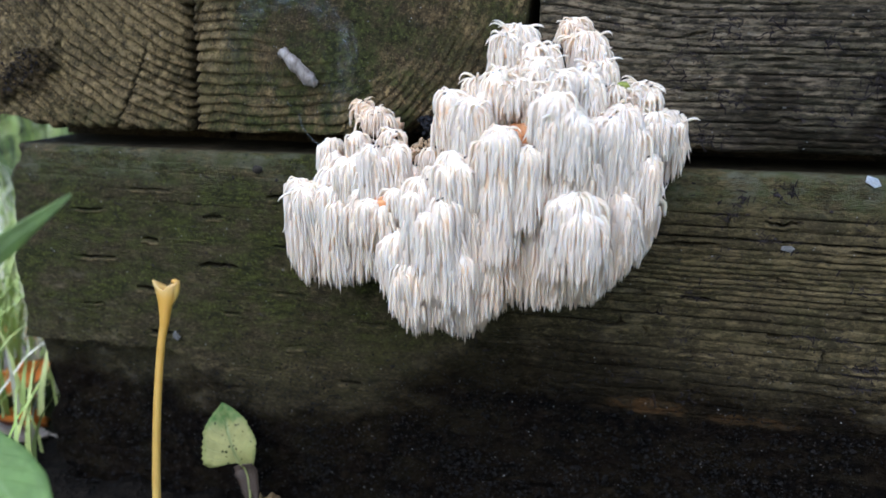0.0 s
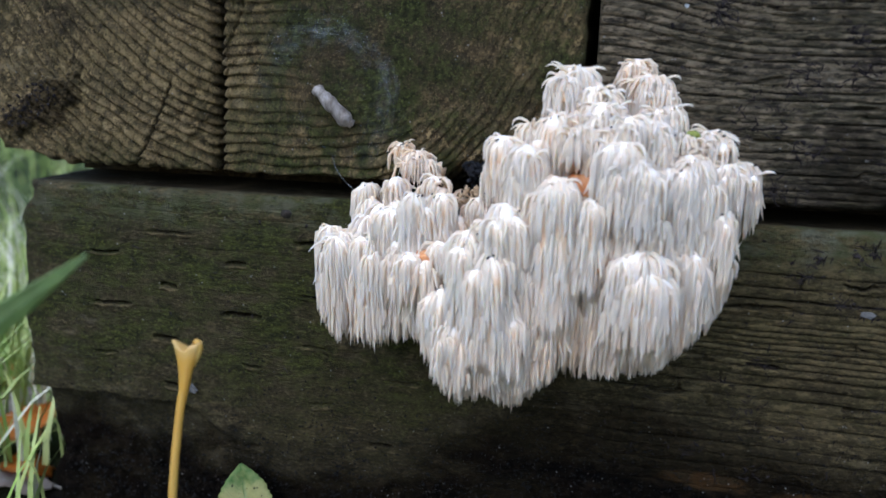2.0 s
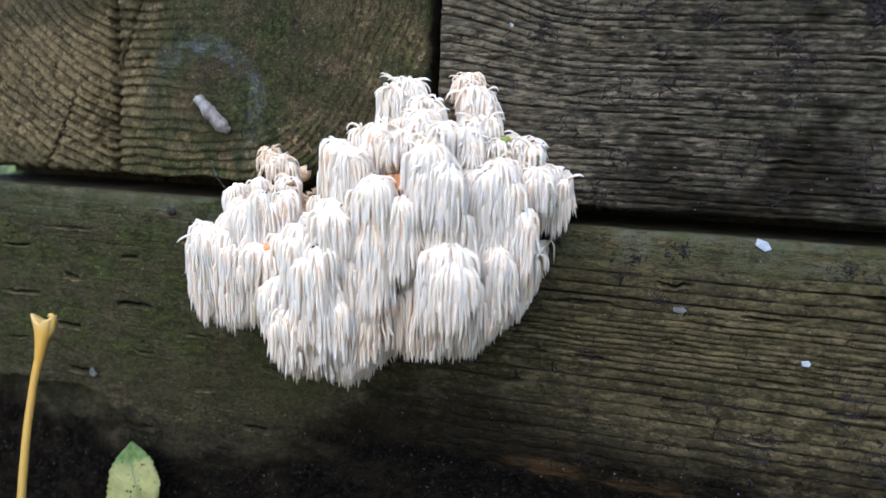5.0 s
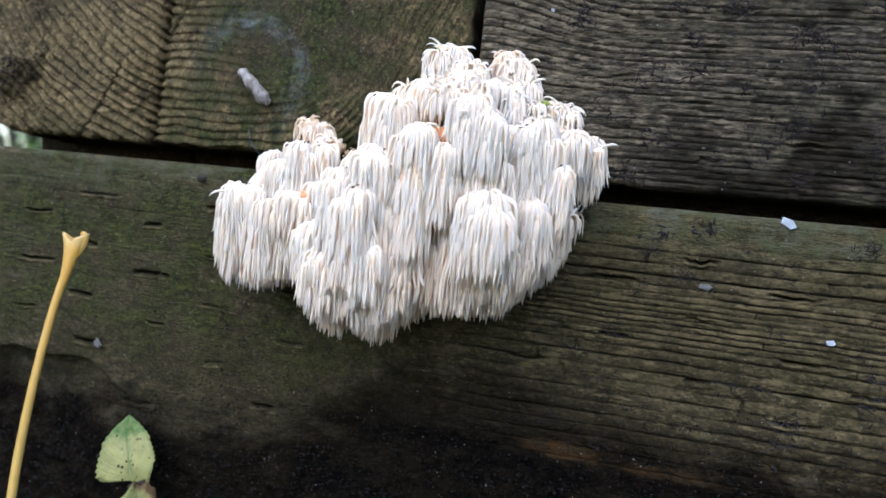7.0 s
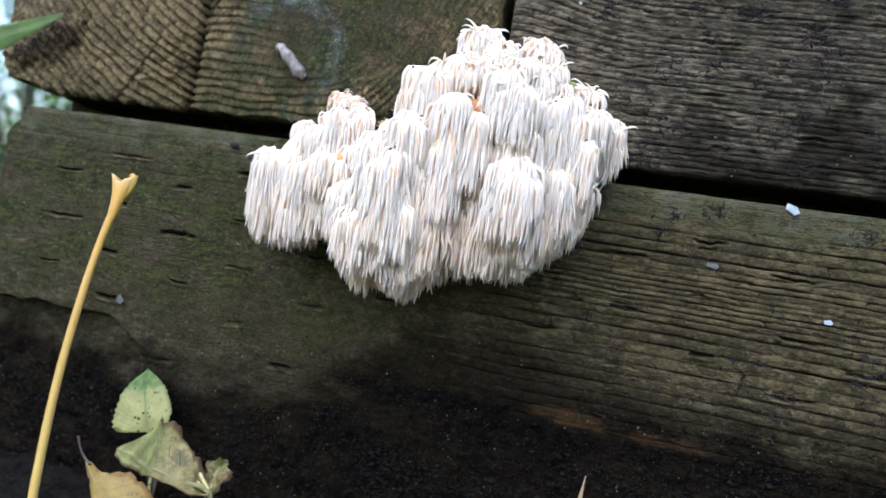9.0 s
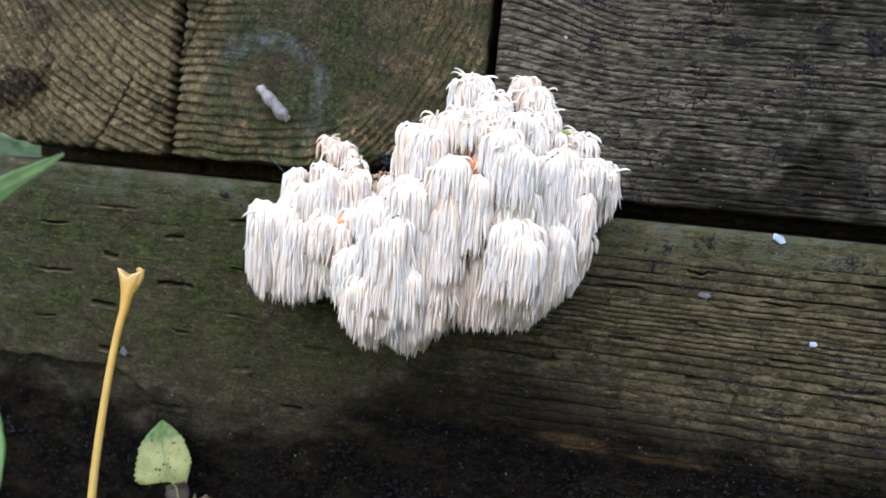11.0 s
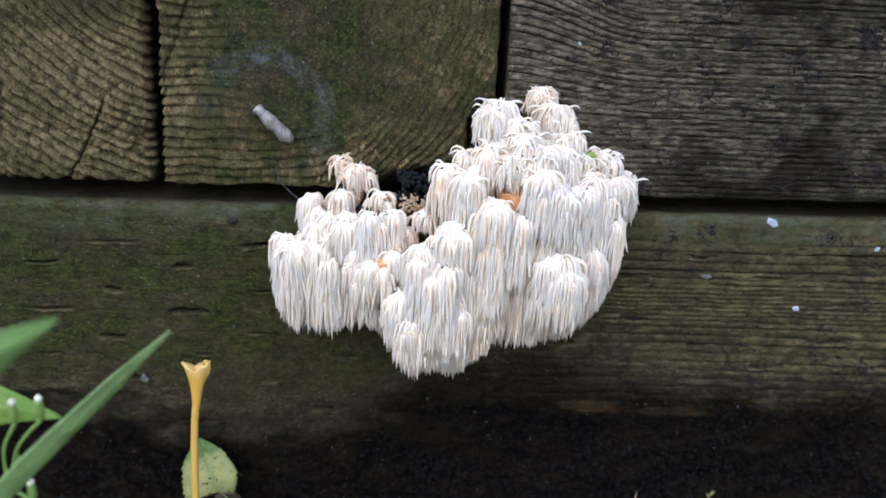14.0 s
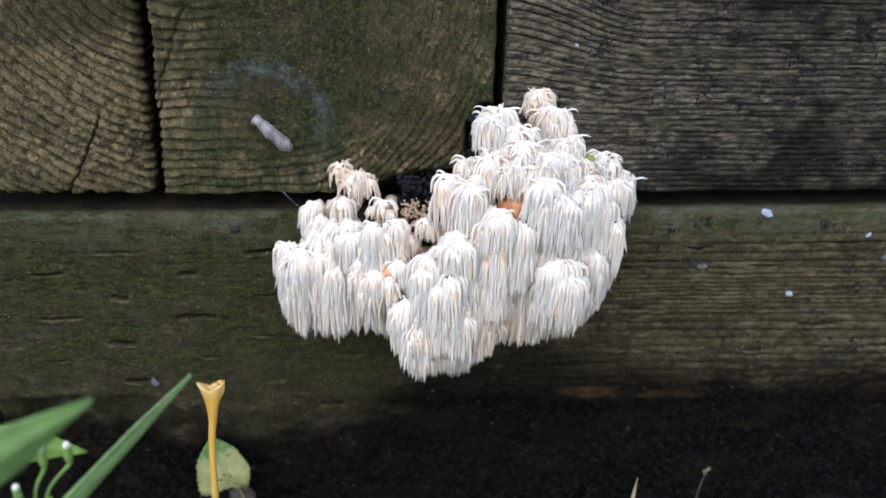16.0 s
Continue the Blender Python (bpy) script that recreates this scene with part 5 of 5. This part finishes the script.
def shrub(cx, cy, seed, label, tall):
    """A leafy shrub: a few limbs and several hundred small leaves."""
    rnd = random.Random(seed)
    sh = thing("shrub", label, "shrub", "shrubs behind the wall")
    limbs = []
    for i in range(7):
        a, sp = rnd.uniform(0, 6.28), rnd.uniform(0.15, 0.5)
        top = (cx + sp * math.cos(a), cy + sp * math.sin(a), tall * rnd.uniform(0.6, 1.0))
        mid = (cx + 0.3 * sp * math.cos(a), cy + 0.3 * sp * math.sin(a), top[2] * 0.5)
        pts = bezier([(cx, cy, -0.05), mid, top], 12)
        limbs.append(pts)
        v, f = sweep(pts, np.linspace(0.014, 0.003, 12), 6)
        mesh_object("limb", v, f, BARK, sh)
    V, F = [], []
    for i in range(1500):
        pts = limbs[rnd.randrange(7)]
        p = pts[rnd.randrange(3, 12)] + np.array([rnd.gauss(0, 0.09), rnd.gauss(0, 0.09), rnd.gauss(0, 0.08)])
        a, b, L, w = rnd.uniform(0, 6.28), rnd.uniform(-0.7, 0.5), rnd.uniform(0.025, 0.055), rnd.uniform(0.008, 0.016)
        d = np.array([math.cos(a) * math.cos(b), math.sin(a) * math.cos(b), math.sin(b)])
        s_ = np.array([-math.sin(a), math.cos(a), rnd.uniform(-0.4, 0.4)])
        n0 = len(V)
        V += [tuple(p), tuple(p + d * L * 0.5 + s_ * w), tuple(p + d * L), tuple(p + d * L * 0.5 - s_ * w), tuple(p + d * L * 0.5 - np.array([0, 0, 0.004]))]
        F += [(n0, n0 + 4, n0 + 1), (n0 + 1, n0 + 4, n0 + 2), (n0 + 2, n0 + 4, n0 + 3), (n0 + 3, n0 + 4, n0)]
    crown = mesh_object("crown", V, F, SHRUB_LEAF, sh, "many small bright green leaves", None, False)
    crown["kind"] = "stuff"


BARK = plain_material("shrub_bark", (0.05, 0.04, 0.03), (0.11, 0.09, 0.07), 120)
SHRUB_LEAF = plain_material("shrub_leaf", (0.1, 0.2, 0.05), (0.2, 0.32, 0.1), 20, 0.45)
shrub(-1.5, 1.5, 3, "leafy green shrub at the edge of the lawn", 0.9)
shrub(-2.4, 2.6, 5, "taller leafy green shrub behind the lawn", 1.5)

# ==== small things on the wood ====


def flake(label, name, at, size, turn, material, seed, category="debris", group="pale flakes on the timbers"):
    rnd = random.Random(seed)
    bm = bmesh.new()
    ring = []
    for k in range(5):
        a = 2 * math.pi * (k + rnd.uniform(-0.25, 0.25)) / 5
        r = rnd.uniform(0.75, 1.25)
        ring.append((size[0] * r * math.cos(a), size[1] * r * math.sin(a)))
    lo = [bm.verts.new((x, 0.0, z)) for x, z in ring]
    hi = [bm.verts.new((x * 0.85, -size[2] * rnd.uniform(0.6, 1.2), z * 0.85)) for x, z in ring]
    bm.faces.new(lo)
    bm.faces.new(hi[::-1])
    for k in range(5):
        bm.faces.new((lo[k], hi[k], hi[(k + 1) % 5], lo[(k + 1) % 5]))
    bmesh.ops.recalc_face_normals(bm, faces=bm.faces)
    ob = part(name, bm, material, None, label, False)
    ob.matrix_world = pose(at[0], at[1], at[2], 0, turn, 0)
    return tagged(ob, label, category, group)


PALE_FLAKE = plain_material("pale_flake", (0.38, 0.42, 0.48), (0.62, 0.65, 0.70), 900, 0.5)
for i, (x, y, z, a, b, turn) in enumerate(((0.1388, -0.0008, 0.1380, 0.0044, 0.0030, 20), (0.1567, -0.0016, 0.0972, 0.0026, 0.0014, -5),
                                           (0.0445, 0.0005, 0.2125, 0.0014, 0.001, 40), (0.189, -0.0012, 0.127, 0.0018, 0.0011, -35))):
    flake("small bluish-white flake stuck on the weathered timber", "pale_flake", (x, y, z), (0.75 * a, 0.75 * b, 0.0009), turn, PALE_FLAKE, 50 + i)
GREY_FLAKE = plain_material("grey_husk", (0.10, 0.095, 0.09), (0.2, 0.19, 0.18), 900, 0.6)
for i, (x, y, z, a, b, turn) in enumerate(((0.1125, -0.0012, 0.1122, 0.003, 0.0016, 10), (-0.1425, -0.0012, 0.0555, 0.0022, 0.0019, 60), (-0.068, -0.0012, 0.1335, 0.0014, 0.0018, 0), (0.2, -0.0012, 0.115, 0.002, 0.0012, 0))):
    flake("small dull grey husk caught on the timber", "grey_husk", (x, y, z), (a, b, 0.0009), turn, GREY_FLAKE, 70 + i, "debris", "grey husks on the timbers")

COCOON = plain_material("cocoon_husk", (0.17, 0.135, 0.11), (0.46, 0.41, 0.38), 420, 0.6, 0.0025, (1, 1, 0.4))


def cocoon():
    pts = bezier([(-86.8, 3.0, 181.2), (-85.2, 1.7, 180.2), (-82, 0.6, 177.2), (-77.5, 0.7, 172.8), (-74.6, 1.2, 169.9), (-72.6, 2.2, 168.4)], 22) / 1000
    radii = np.interp(np.linspace(0, 1, 22), [0, 0.06, 0.16, 0.3, 0.55, 0.8, 0.88, 0.95, 1], [0.8, 2.3, 1.9, 2.4, 3.0, 2.6, 1.7, 2.0, 0.6]) / 1000
    v, f = sweep(pts, radii * (1 + 0.04 * np.sin(np.arange(22) * 2.1) + 0.12 * np.sin(np.arange(22) * 0.9)), 12)
    lump = random.Random(3)
    v = [(a + lump.gauss(0, 0.00022), b + lump.gauss(0, 0.00022), c + lump.gauss(0, 0.00022)) for a, b, c in v]
    ob = mesh_object("cocoon", v, f, COCOON)
    tagged(ob, "small grey papery cocoon stuck on the mossy timber end", "cocoon")


cocoon()


def silk_material():
    n = Nodes("spider_silk")
    mat = n.done((0.62, 0.68, 0.74), 0.4, None, 0.5)
    clear = n.tree.nodes.new("ShaderNodeBsdfTransparent")
    both = n.tree.nodes.new("ShaderNodeMixShader")
    both.inputs[0].default_value = 0.1
    n.link(clear.outputs[0], both.inputs[1])
    n.link(n.bsdf.outputs[0], both.inputs[2])
    n.link(both.outputs[0], n.tree.nodes["Material Output"].inputs["Surface"])
    return mat


def cobweb():
    """Felted silk in loose arcs round the cocoon, and a guy thread down to the fungus."""
    rnd = random.Random(17)
    silk = silk_material()
    web = thing("cobweb", "thin bluish cobweb in arcs round the cocoon", "cobweb")
    V, F = [], []
    for i in range(140):
        r = rnd.gauss(0.0245, 0.0032) if i % 3 else rnd.uniform(0.008, 0.03)
        a0 = rnd.uniform(-0.9, 2.3) if i % 3 else rnd.uniform(0, 6.28)
        span = rnd.uniform(0.15, 0.5)
        cx, cz = -0.083, 0.176
        pts = []
        for q in np.linspace(0, 1, 7):
            a = a0 + span * q
            pts.append((cx + r * math.cos(a) + rnd.gauss(0, 0.0004), 0.0002 - rnd.random() * 0.0012, cz + 1.15 * r * math.sin(a) + rnd.gauss(0, 0.0004)))
        if min(p[2] for p in pts) < 0.151:
            continue
        v, f = sweep(pts, [0.00004] * 7, 3)
        n0 = len(V)
        V += v
        F += [tuple(k + n0 for k in face) for face in f]
    n = Nodes("silk_film_mat")
    n.done((0.2, 0.23, 0.27), 0.28, None, 1.0)
    clear = n.tree.nodes.new("ShaderNodeBsdfTransparent")
    both = n.tree.nodes.new("ShaderNodeMixShader")
    n.link(n.math("MULTIPLY", n.math("MULTIPLY", n.attr("film"), n.ramp(n.noise(70, 4, 0.6), 0.38, 0.6, 0.25, 1.0)), n.ramp(n.noise(260, 6, 0.7), 0.44, 0.72, 0.0, 0.34)), both.inputs[0])
    n.link(clear.outputs[0], both.inputs[1])
    n.link(n.bsdf.outputs[0], both.inputs[2])
    n.link(both.outputs[0], n.tree.nodes["Material Output"].inputs["Surface"])
    rows, cols = 9, 60
    fv, ff, film = [], [], []
    for i in range(rows):
        for k in range(cols):
            a = -1.1 + 4.6 * k / (cols - 1)
            u = i / (rows - 1)
            r = 0.0185 + 0.0105 * u + 0.0012 * math.sin(3 * a)
            fv.append((-0.083 + r * math.cos(a), -0.0006 - 0.0004 * math.sin(5 * a + 3 * u), 0.176 + 1.12 * r * math.sin(a)))
            film.append(math.sin(math.pi * u) * min(1.0, 3.0 * min(k, cols - 1 - k) / cols))
    for i in range(rows - 1):
        for k in range(cols - 1):
            ff.append((i * cols + k, i * cols + k + 1, (i + 1) * cols + k + 1, (i + 1) * cols + k))
    mesh_object("silk_film", fv, ff, n.mat, web, "patchy bluish film of silk", {"film": film})
    felt = mesh_object("silk_felt", V, F, silk, web, "pale felted threads")
    felt["kind"] = "stuff"
    v, f = sweep(bezier([(-80, 0, 157), (-77.5, -1.5, 151), (-70, -6.5, 145.8), (-66, -7, 143)], 10) / 1000, [0.00012] * 10, 5)
    mesh_object("guy_thread", v, f, silk, web, "single taut thread")


cobweb()

BUD = plain_material("green_berry", (0.17, 0.21, 0.03), (0.27, 0.29, 0.06), 300, 0.4)


def ball(name, label, category, at, radius, material, squash=(1, 1, 1), seed=1, group=""):
    bm = bmesh.new()
    bmesh.ops.create_icosphere(bm, subdivisions=3, radius=1.0)
    for v in bm.verts:
        k = 1 + 0.18 * noise.noise(v.co * 1.6 + Vector((seed, seed, 0)))
        v.co = Vector((v.co.x * squash[0], v.co.y * squash[1], v.co.z * squash[2])) * (k * radius)
    ob = part(name, bm, material, None, label)
    ob.location = at
    return tagged(ob, label, category, group)


ball("green_berry", "small green berry caught in the white fungus", "berry", (0.0485, -0.0225, 0.1715), 0.0019, BUD, (1.2, 1, 0.9), 3)
ball("mud_pellet", "small dark mud pellet on the mossy timber", "debris", (-0.0985, -0.002, 0.1335), 0.0019, SOIL, (1.2, 0.7, 0.9), 5)

SPIKE = plain_material("dry_tan_straw", (0.32, 0.22, 0.12), (0.42, 0.3, 0.18), 300)
sp = thing("straw_spike", "thin pointed tan straw standing in the soil", "straw")
tube("shaft", [(73.5, -53, -26), (75, -52.5, 0), (76, -51.5, 20), (77, -51, 32)], [1.9, 1.7, 1.0, 0.12], SPIKE, sp, "", 7)
sprig = thing("moss_sprig", "tiny yellow-green moss sprig against the black rotten wood", "moss")
tube("stem", [(127, -9, -24), (127.5, -11, -8), (128, -12.4, -2), (129, -12.5, 4)], [0.4, 0.4, 0.4, 0.15], BROWN_LEAF, sprig, "", 6)
for dx, dz in ((-2.0, 1), (1.8, 2.5)):
    leaf_blade("leaflet", [(128, -12.4, dz - 2), (128 + dx * 0.6, -13, dz), (128 + dx, -13.5, dz + 1.5)], (0, 0.4, 1), [0.4, 0.8, 0.2], YELLOW_LEAF, sprig, "", 0.2, rows=8)


def wood_debris():
    """Crumbs, hairs and splinters caught on the rough side grain."""
    rnd = random.Random(77)
    V, F = [], []

    def splinter(x, y, z, L, r, a, b):
        d = np.array([math.cos(a) * math.cos(b), -abs(math.sin(b)) * 0.7, math.sin(a) * math.cos(b)])
        bow = np.array([rnd.gauss(0, 0.2), -abs(rnd.gauss(0, 0.2)), rnd.gauss(0, 0.2)]) * L
        p0 = np.array([x, y, z])
        pts = [p0, p0 + d * L * 0.35 + bow * 0.5, p0 + d * L * 0.7 + bow * 0.4, p0 + d * L]
        v, f = sweep(pts, [r, r, r * 0.8, r * 0.3], 4)
        n0 = len(V)
        V.extend(v)
        F.extend(tuple(k + n0 for k in face) for face in f)

    spots = [(rnd.uniform(0.05, 0.23), rnd.choice((rnd.uniform(0.15, 0.235), rnd.uniform(0.01, 0.135)))) for _ in range(130)]
    for i in range(7400):
        if i % 4:
            sx, sz = spots[rnd.randrange(len(spots))]
            x, z = rnd.gauss(sx, 0.0026), rnd.gauss(sz, 0.0019)
        else:
            x, z = rnd.uniform(-0.2, 0.23), rnd.uniform(-0.01, 0.235)
        if 0.136 < z < 0.15 or (x < 0.02 and z > 0.135) or z < 0.045 + 0.012 * rnd.random() or (x < 0.03 and rnd.random() < 0.6):
            continue
        y = 0.0005 if z < 0.14 else 0.0032
        if rnd.random() < 0.75:
            splinter(x, y, z, rnd.uniform(0.001, 0.0055), rnd.uniform(0.0001, 0.0003), rnd.uniform(0, 6.28), rnd.uniform(0.1, 0.6))
        else:
            splinter(x, y, z, rnd.uniform(0.0008, 0.0022), rnd.uniform(0.0003, 0.0008), rnd.uniform(0, 6.28), rnd.uniform(0.2, 0.8))
    ob = mesh_object("wood_debris", V, F, CRUMB, None, "", None, False)
    tagged(ob, "dark crumbs and hair-like splinters caught on the rough timbers", "debris", "", "stuff")


wood_debris()


def rotten_crumbs():
    """Charred-looking crumbs and tan frass in the rotten pocket behind the fungus."""
    for name, mat, label, seed, box, count, size in (
        ("rotten_crumbs", CHAR, "bluish-black crumbs of rotten wood in the pocket behind the fungus", 5, (-28, 2, -9, 4, 143, 157), 420, (0.4, 1.3)),
        ("frass_crumbs", FRASS, "tan granular frass on the inner edge of the fungus", 6, (-27, -6, -24, -8, 143, 150), 260, (0.3, 0.8)),
        ("bark_crumbs", CHAR, "dark crumbs beside the crown of the fungus", 7, (2, 12, -6, 3, 160, 184), 120, (0.7, 1.6)),
    ):
        rnd = random.Random(seed)
        V, F = [], []
        for i in range(count):
            p = np.array([rnd.uniform(box[0], box[1]), rnd.uniform(box[2], box[3]), rnd.uniform(box[4], box[5])]) / 1000
            r = rnd.uniform(*size) / 1000
            d = np.array([rnd.gauss(0, 1), rnd.gauss(0, 1), rnd.gauss(0, 1)])
            d *= r / np.linalg.norm(d)
            v, f = sweep([p - d, p - d * 0.3, p + d * 0.5, p + d], [r * 0.4, r * rnd.uniform(0.7, 1.1), r * 0.8, r * 0.3], 6)
            n0 = len(V)
            V.extend(v)
            F.extend(tuple(k + n0 for k in face) for face in f)
        tagged(mesh_object(name, V, F, mat, None, "", None, False), label, "debris", "", "stuff")


CHAR = plain_material("charred_rot", (0.006, 0.006, 0.007), (0.022, 0.022, 0.026), 400, 0.7, 0.001, (1, 1, 1), 0.0, 0.15)
FRASS = plain_material("tan_frass", (0.4, 0.26, 0.14), (0.6, 0.43, 0.27), 500, 0.8, 0.001)
rotten_crumbs()


def grains(name, label, material, seed, count, size, place):
    """Many small angular grains; place(rnd) gives x, y, z in metres."""
    rnd = np.random.RandomState(seed)
    p = place(rnd, count)
    octa = np.array([(1, 0, 0), (0, 1, 0), (-1, 0, 0), (0, -1, 0), (0, 0, 1), (0, 0, -1)], float)
    r = rnd.uniform(size[0], size[1], (count, 1, 1)) / 1000 * rnd.uniform(0.5, 1.5, (count, 6, 1))
    V = p[:, None] + octa[None] * r + rnd.normal(0, 0.2, (count, 6, 3)) * r
    tri = np.array([(0, 1, 4), (1, 2, 4), (2, 3, 4), (3, 0, 4), (1, 0, 5), (2, 1, 5), (3, 2, 5), (0, 3, 5)])
    F = (tri[None] + 6 * np.arange(count)[:, None, None]).reshape(-1, 3)
    ob = mesh_object(name, V.reshape(-1, 3).tolist(), F.tolist(), material, None, "", None, False)
    tagged(ob, label, "debris", "", "stuff")


def foot_place(rnd, n):
    heap = rnd.uniform(-0.2, 0.24, 60)
    x = np.where(rnd.rand(n) < 0.6, heap[rnd.randint(0, 60, n)] + 0.006 * rnd.normal(0, 1, n), rnd.uniform(-0.21, 0.24, n))
    z = 0.06 - 0.085 * rnd.uniform(0, 1, n) ** 0.8 + 0.01 * rnd.normal(0, 1, n)
    return np.stack([x, -0.0005 - 0.001 * rnd.rand(n) + np.where(z < 0.0, -0.004 * rnd.rand(n), 0), np.clip(z, -0.024, 0.12)], -1)


def clod_place(rnd, n):
    x, z = np.where(rnd.rand(n) < 0.85, rnd.uniform(-0.02, 0.24, n), rnd.uniform(-0.2, 0.0, n)), 0.04 - 0.075 * rnd.uniform(0, 1, n) ** 0.7
    keep = fbm(x * 38, z * 60, 131) + 0.5 * smooth(0.035, -0.01, z) > 0.55
    z = np.where(keep, z, -0.03 - 0.006 * rnd.rand(n))
    return np.stack([x, 0.0006 - 0.0018 * rnd.rand(n) - np.where(z < -0.012, 0.006 * rnd.rand(n), 0), z], -1)


def side_place(rnd, n):
    x, z = rnd.uniform(-0.2, 0.24, n), rnd.uniform(0.0, 0.136, n)
    up = (rnd.rand(n) < 0.35) & (x > 0.03)
    z = np.where(up, rnd.uniform(0.15, 0.235, n), z)
    return np.stack([x, np.where(up, 0.0022, -0.0008), z], -1)


def patch_place(rnd, n):
    a, q = rnd.uniform(0, 6.28, n), np.sqrt(rnd.rand(n))
    x = -0.208 + 0.013 * q * np.cos(a)
    return np.stack([x, -0.001 - 0.004 * rnd.rand(n), 0.172 + 0.45 * (x + 0.208) + 0.008 * q * np.sin(a)], -1)


FOOT = plain_material("black_rot_crumbs", (0.0024, 0.002, 0.002), (0.0105, 0.009, 0.0083), 600, 0.65, 0.001, (1, 1, 1), 0.0, 0.16)
GRIT = plain_material("pale_grit", (0.3, 0.29, 0.28), (0.6, 0.58, 0.56), 900, 0.5)
grains("foot_crumbs", "black crumbs of rotten wood and soil on the timber foot", FOOT, 3, 9000, (0.12, 0.55), foot_place)
LITTER = plain_material("grey_brown_litter", (0.02, 0.016, 0.014), (0.075, 0.06, 0.05), 500, 0.8, 0.001, (1, 1, 1), 0.0, 0.15)
grains("litter_crumbs", "grey-brown litter crumbs on the rotten foot", LITTER, 14, 1500, (0.1, 0.42), foot_place)
grains("grit", "tiny pale grains of grit on the timbers", GRIT, 4, 450, (0.03, 0.14), side_place)
grains("foot_grit", "tiny pale grains of grit on the rotten foot", GRIT, 8, 130, (0.03, 0.11), foot_place)
CLOD = plain_material("black_soil_clods", (0.003, 0.0025, 0.0024), (0.013, 0.0108, 0.0095), 350, 0.75, 0.002, (1, 1, 1), 0.0, 0.14)
grains("soil_clods", "lumpy black soil and rotten wood heaped at the timber foot", CLOD, 19, 3000, (0.35, 1.2), clod_place)
grains("soil_crumbs", "dark crumbs of soil caught on the timber end", CRUMB, 9, 120, (0.2, 0.8), patch_place)


def fungus_specks():
    rnd = random.Random(31)
    V, F = [], []
    tops = [c for lobe in (LEFT_LOBE, CROWN_LOBE, RIGHT_LOBE, MIDDLE_LOBE) for c in lobe]
    for i in range(70):
        x, y, z, w, L, age_shade = tops[rnd.randrange(len(tops))]
        p = np.array([x + rnd.uniform(-0.7, 0.7) * w, y - rnd.uniform(0.5, 1.6), z - rnd.uniform(0.0, 0.5) * w]) / 1000
        r = rnd.uniform(0.00015, 0.0004)
        v, f = sweep([p + np.array([-r, 0, -r]), p, p + np.array([r * rnd.uniform(0.5, 2.5), 0, r])], [r * 0.6, r, r * 0.5], 5)
        n0 = len(V)
        V.extend(v)
        F.extend(tuple(k + n0 for k in face) for face in f)
    ob = mesh_object("dark_specks", V, F, CRUMB, None, "", None, False)
    tagged(ob, "tiny dark dirt specks on the white fungus", "debris", "", "stuff")


fungus_specks()
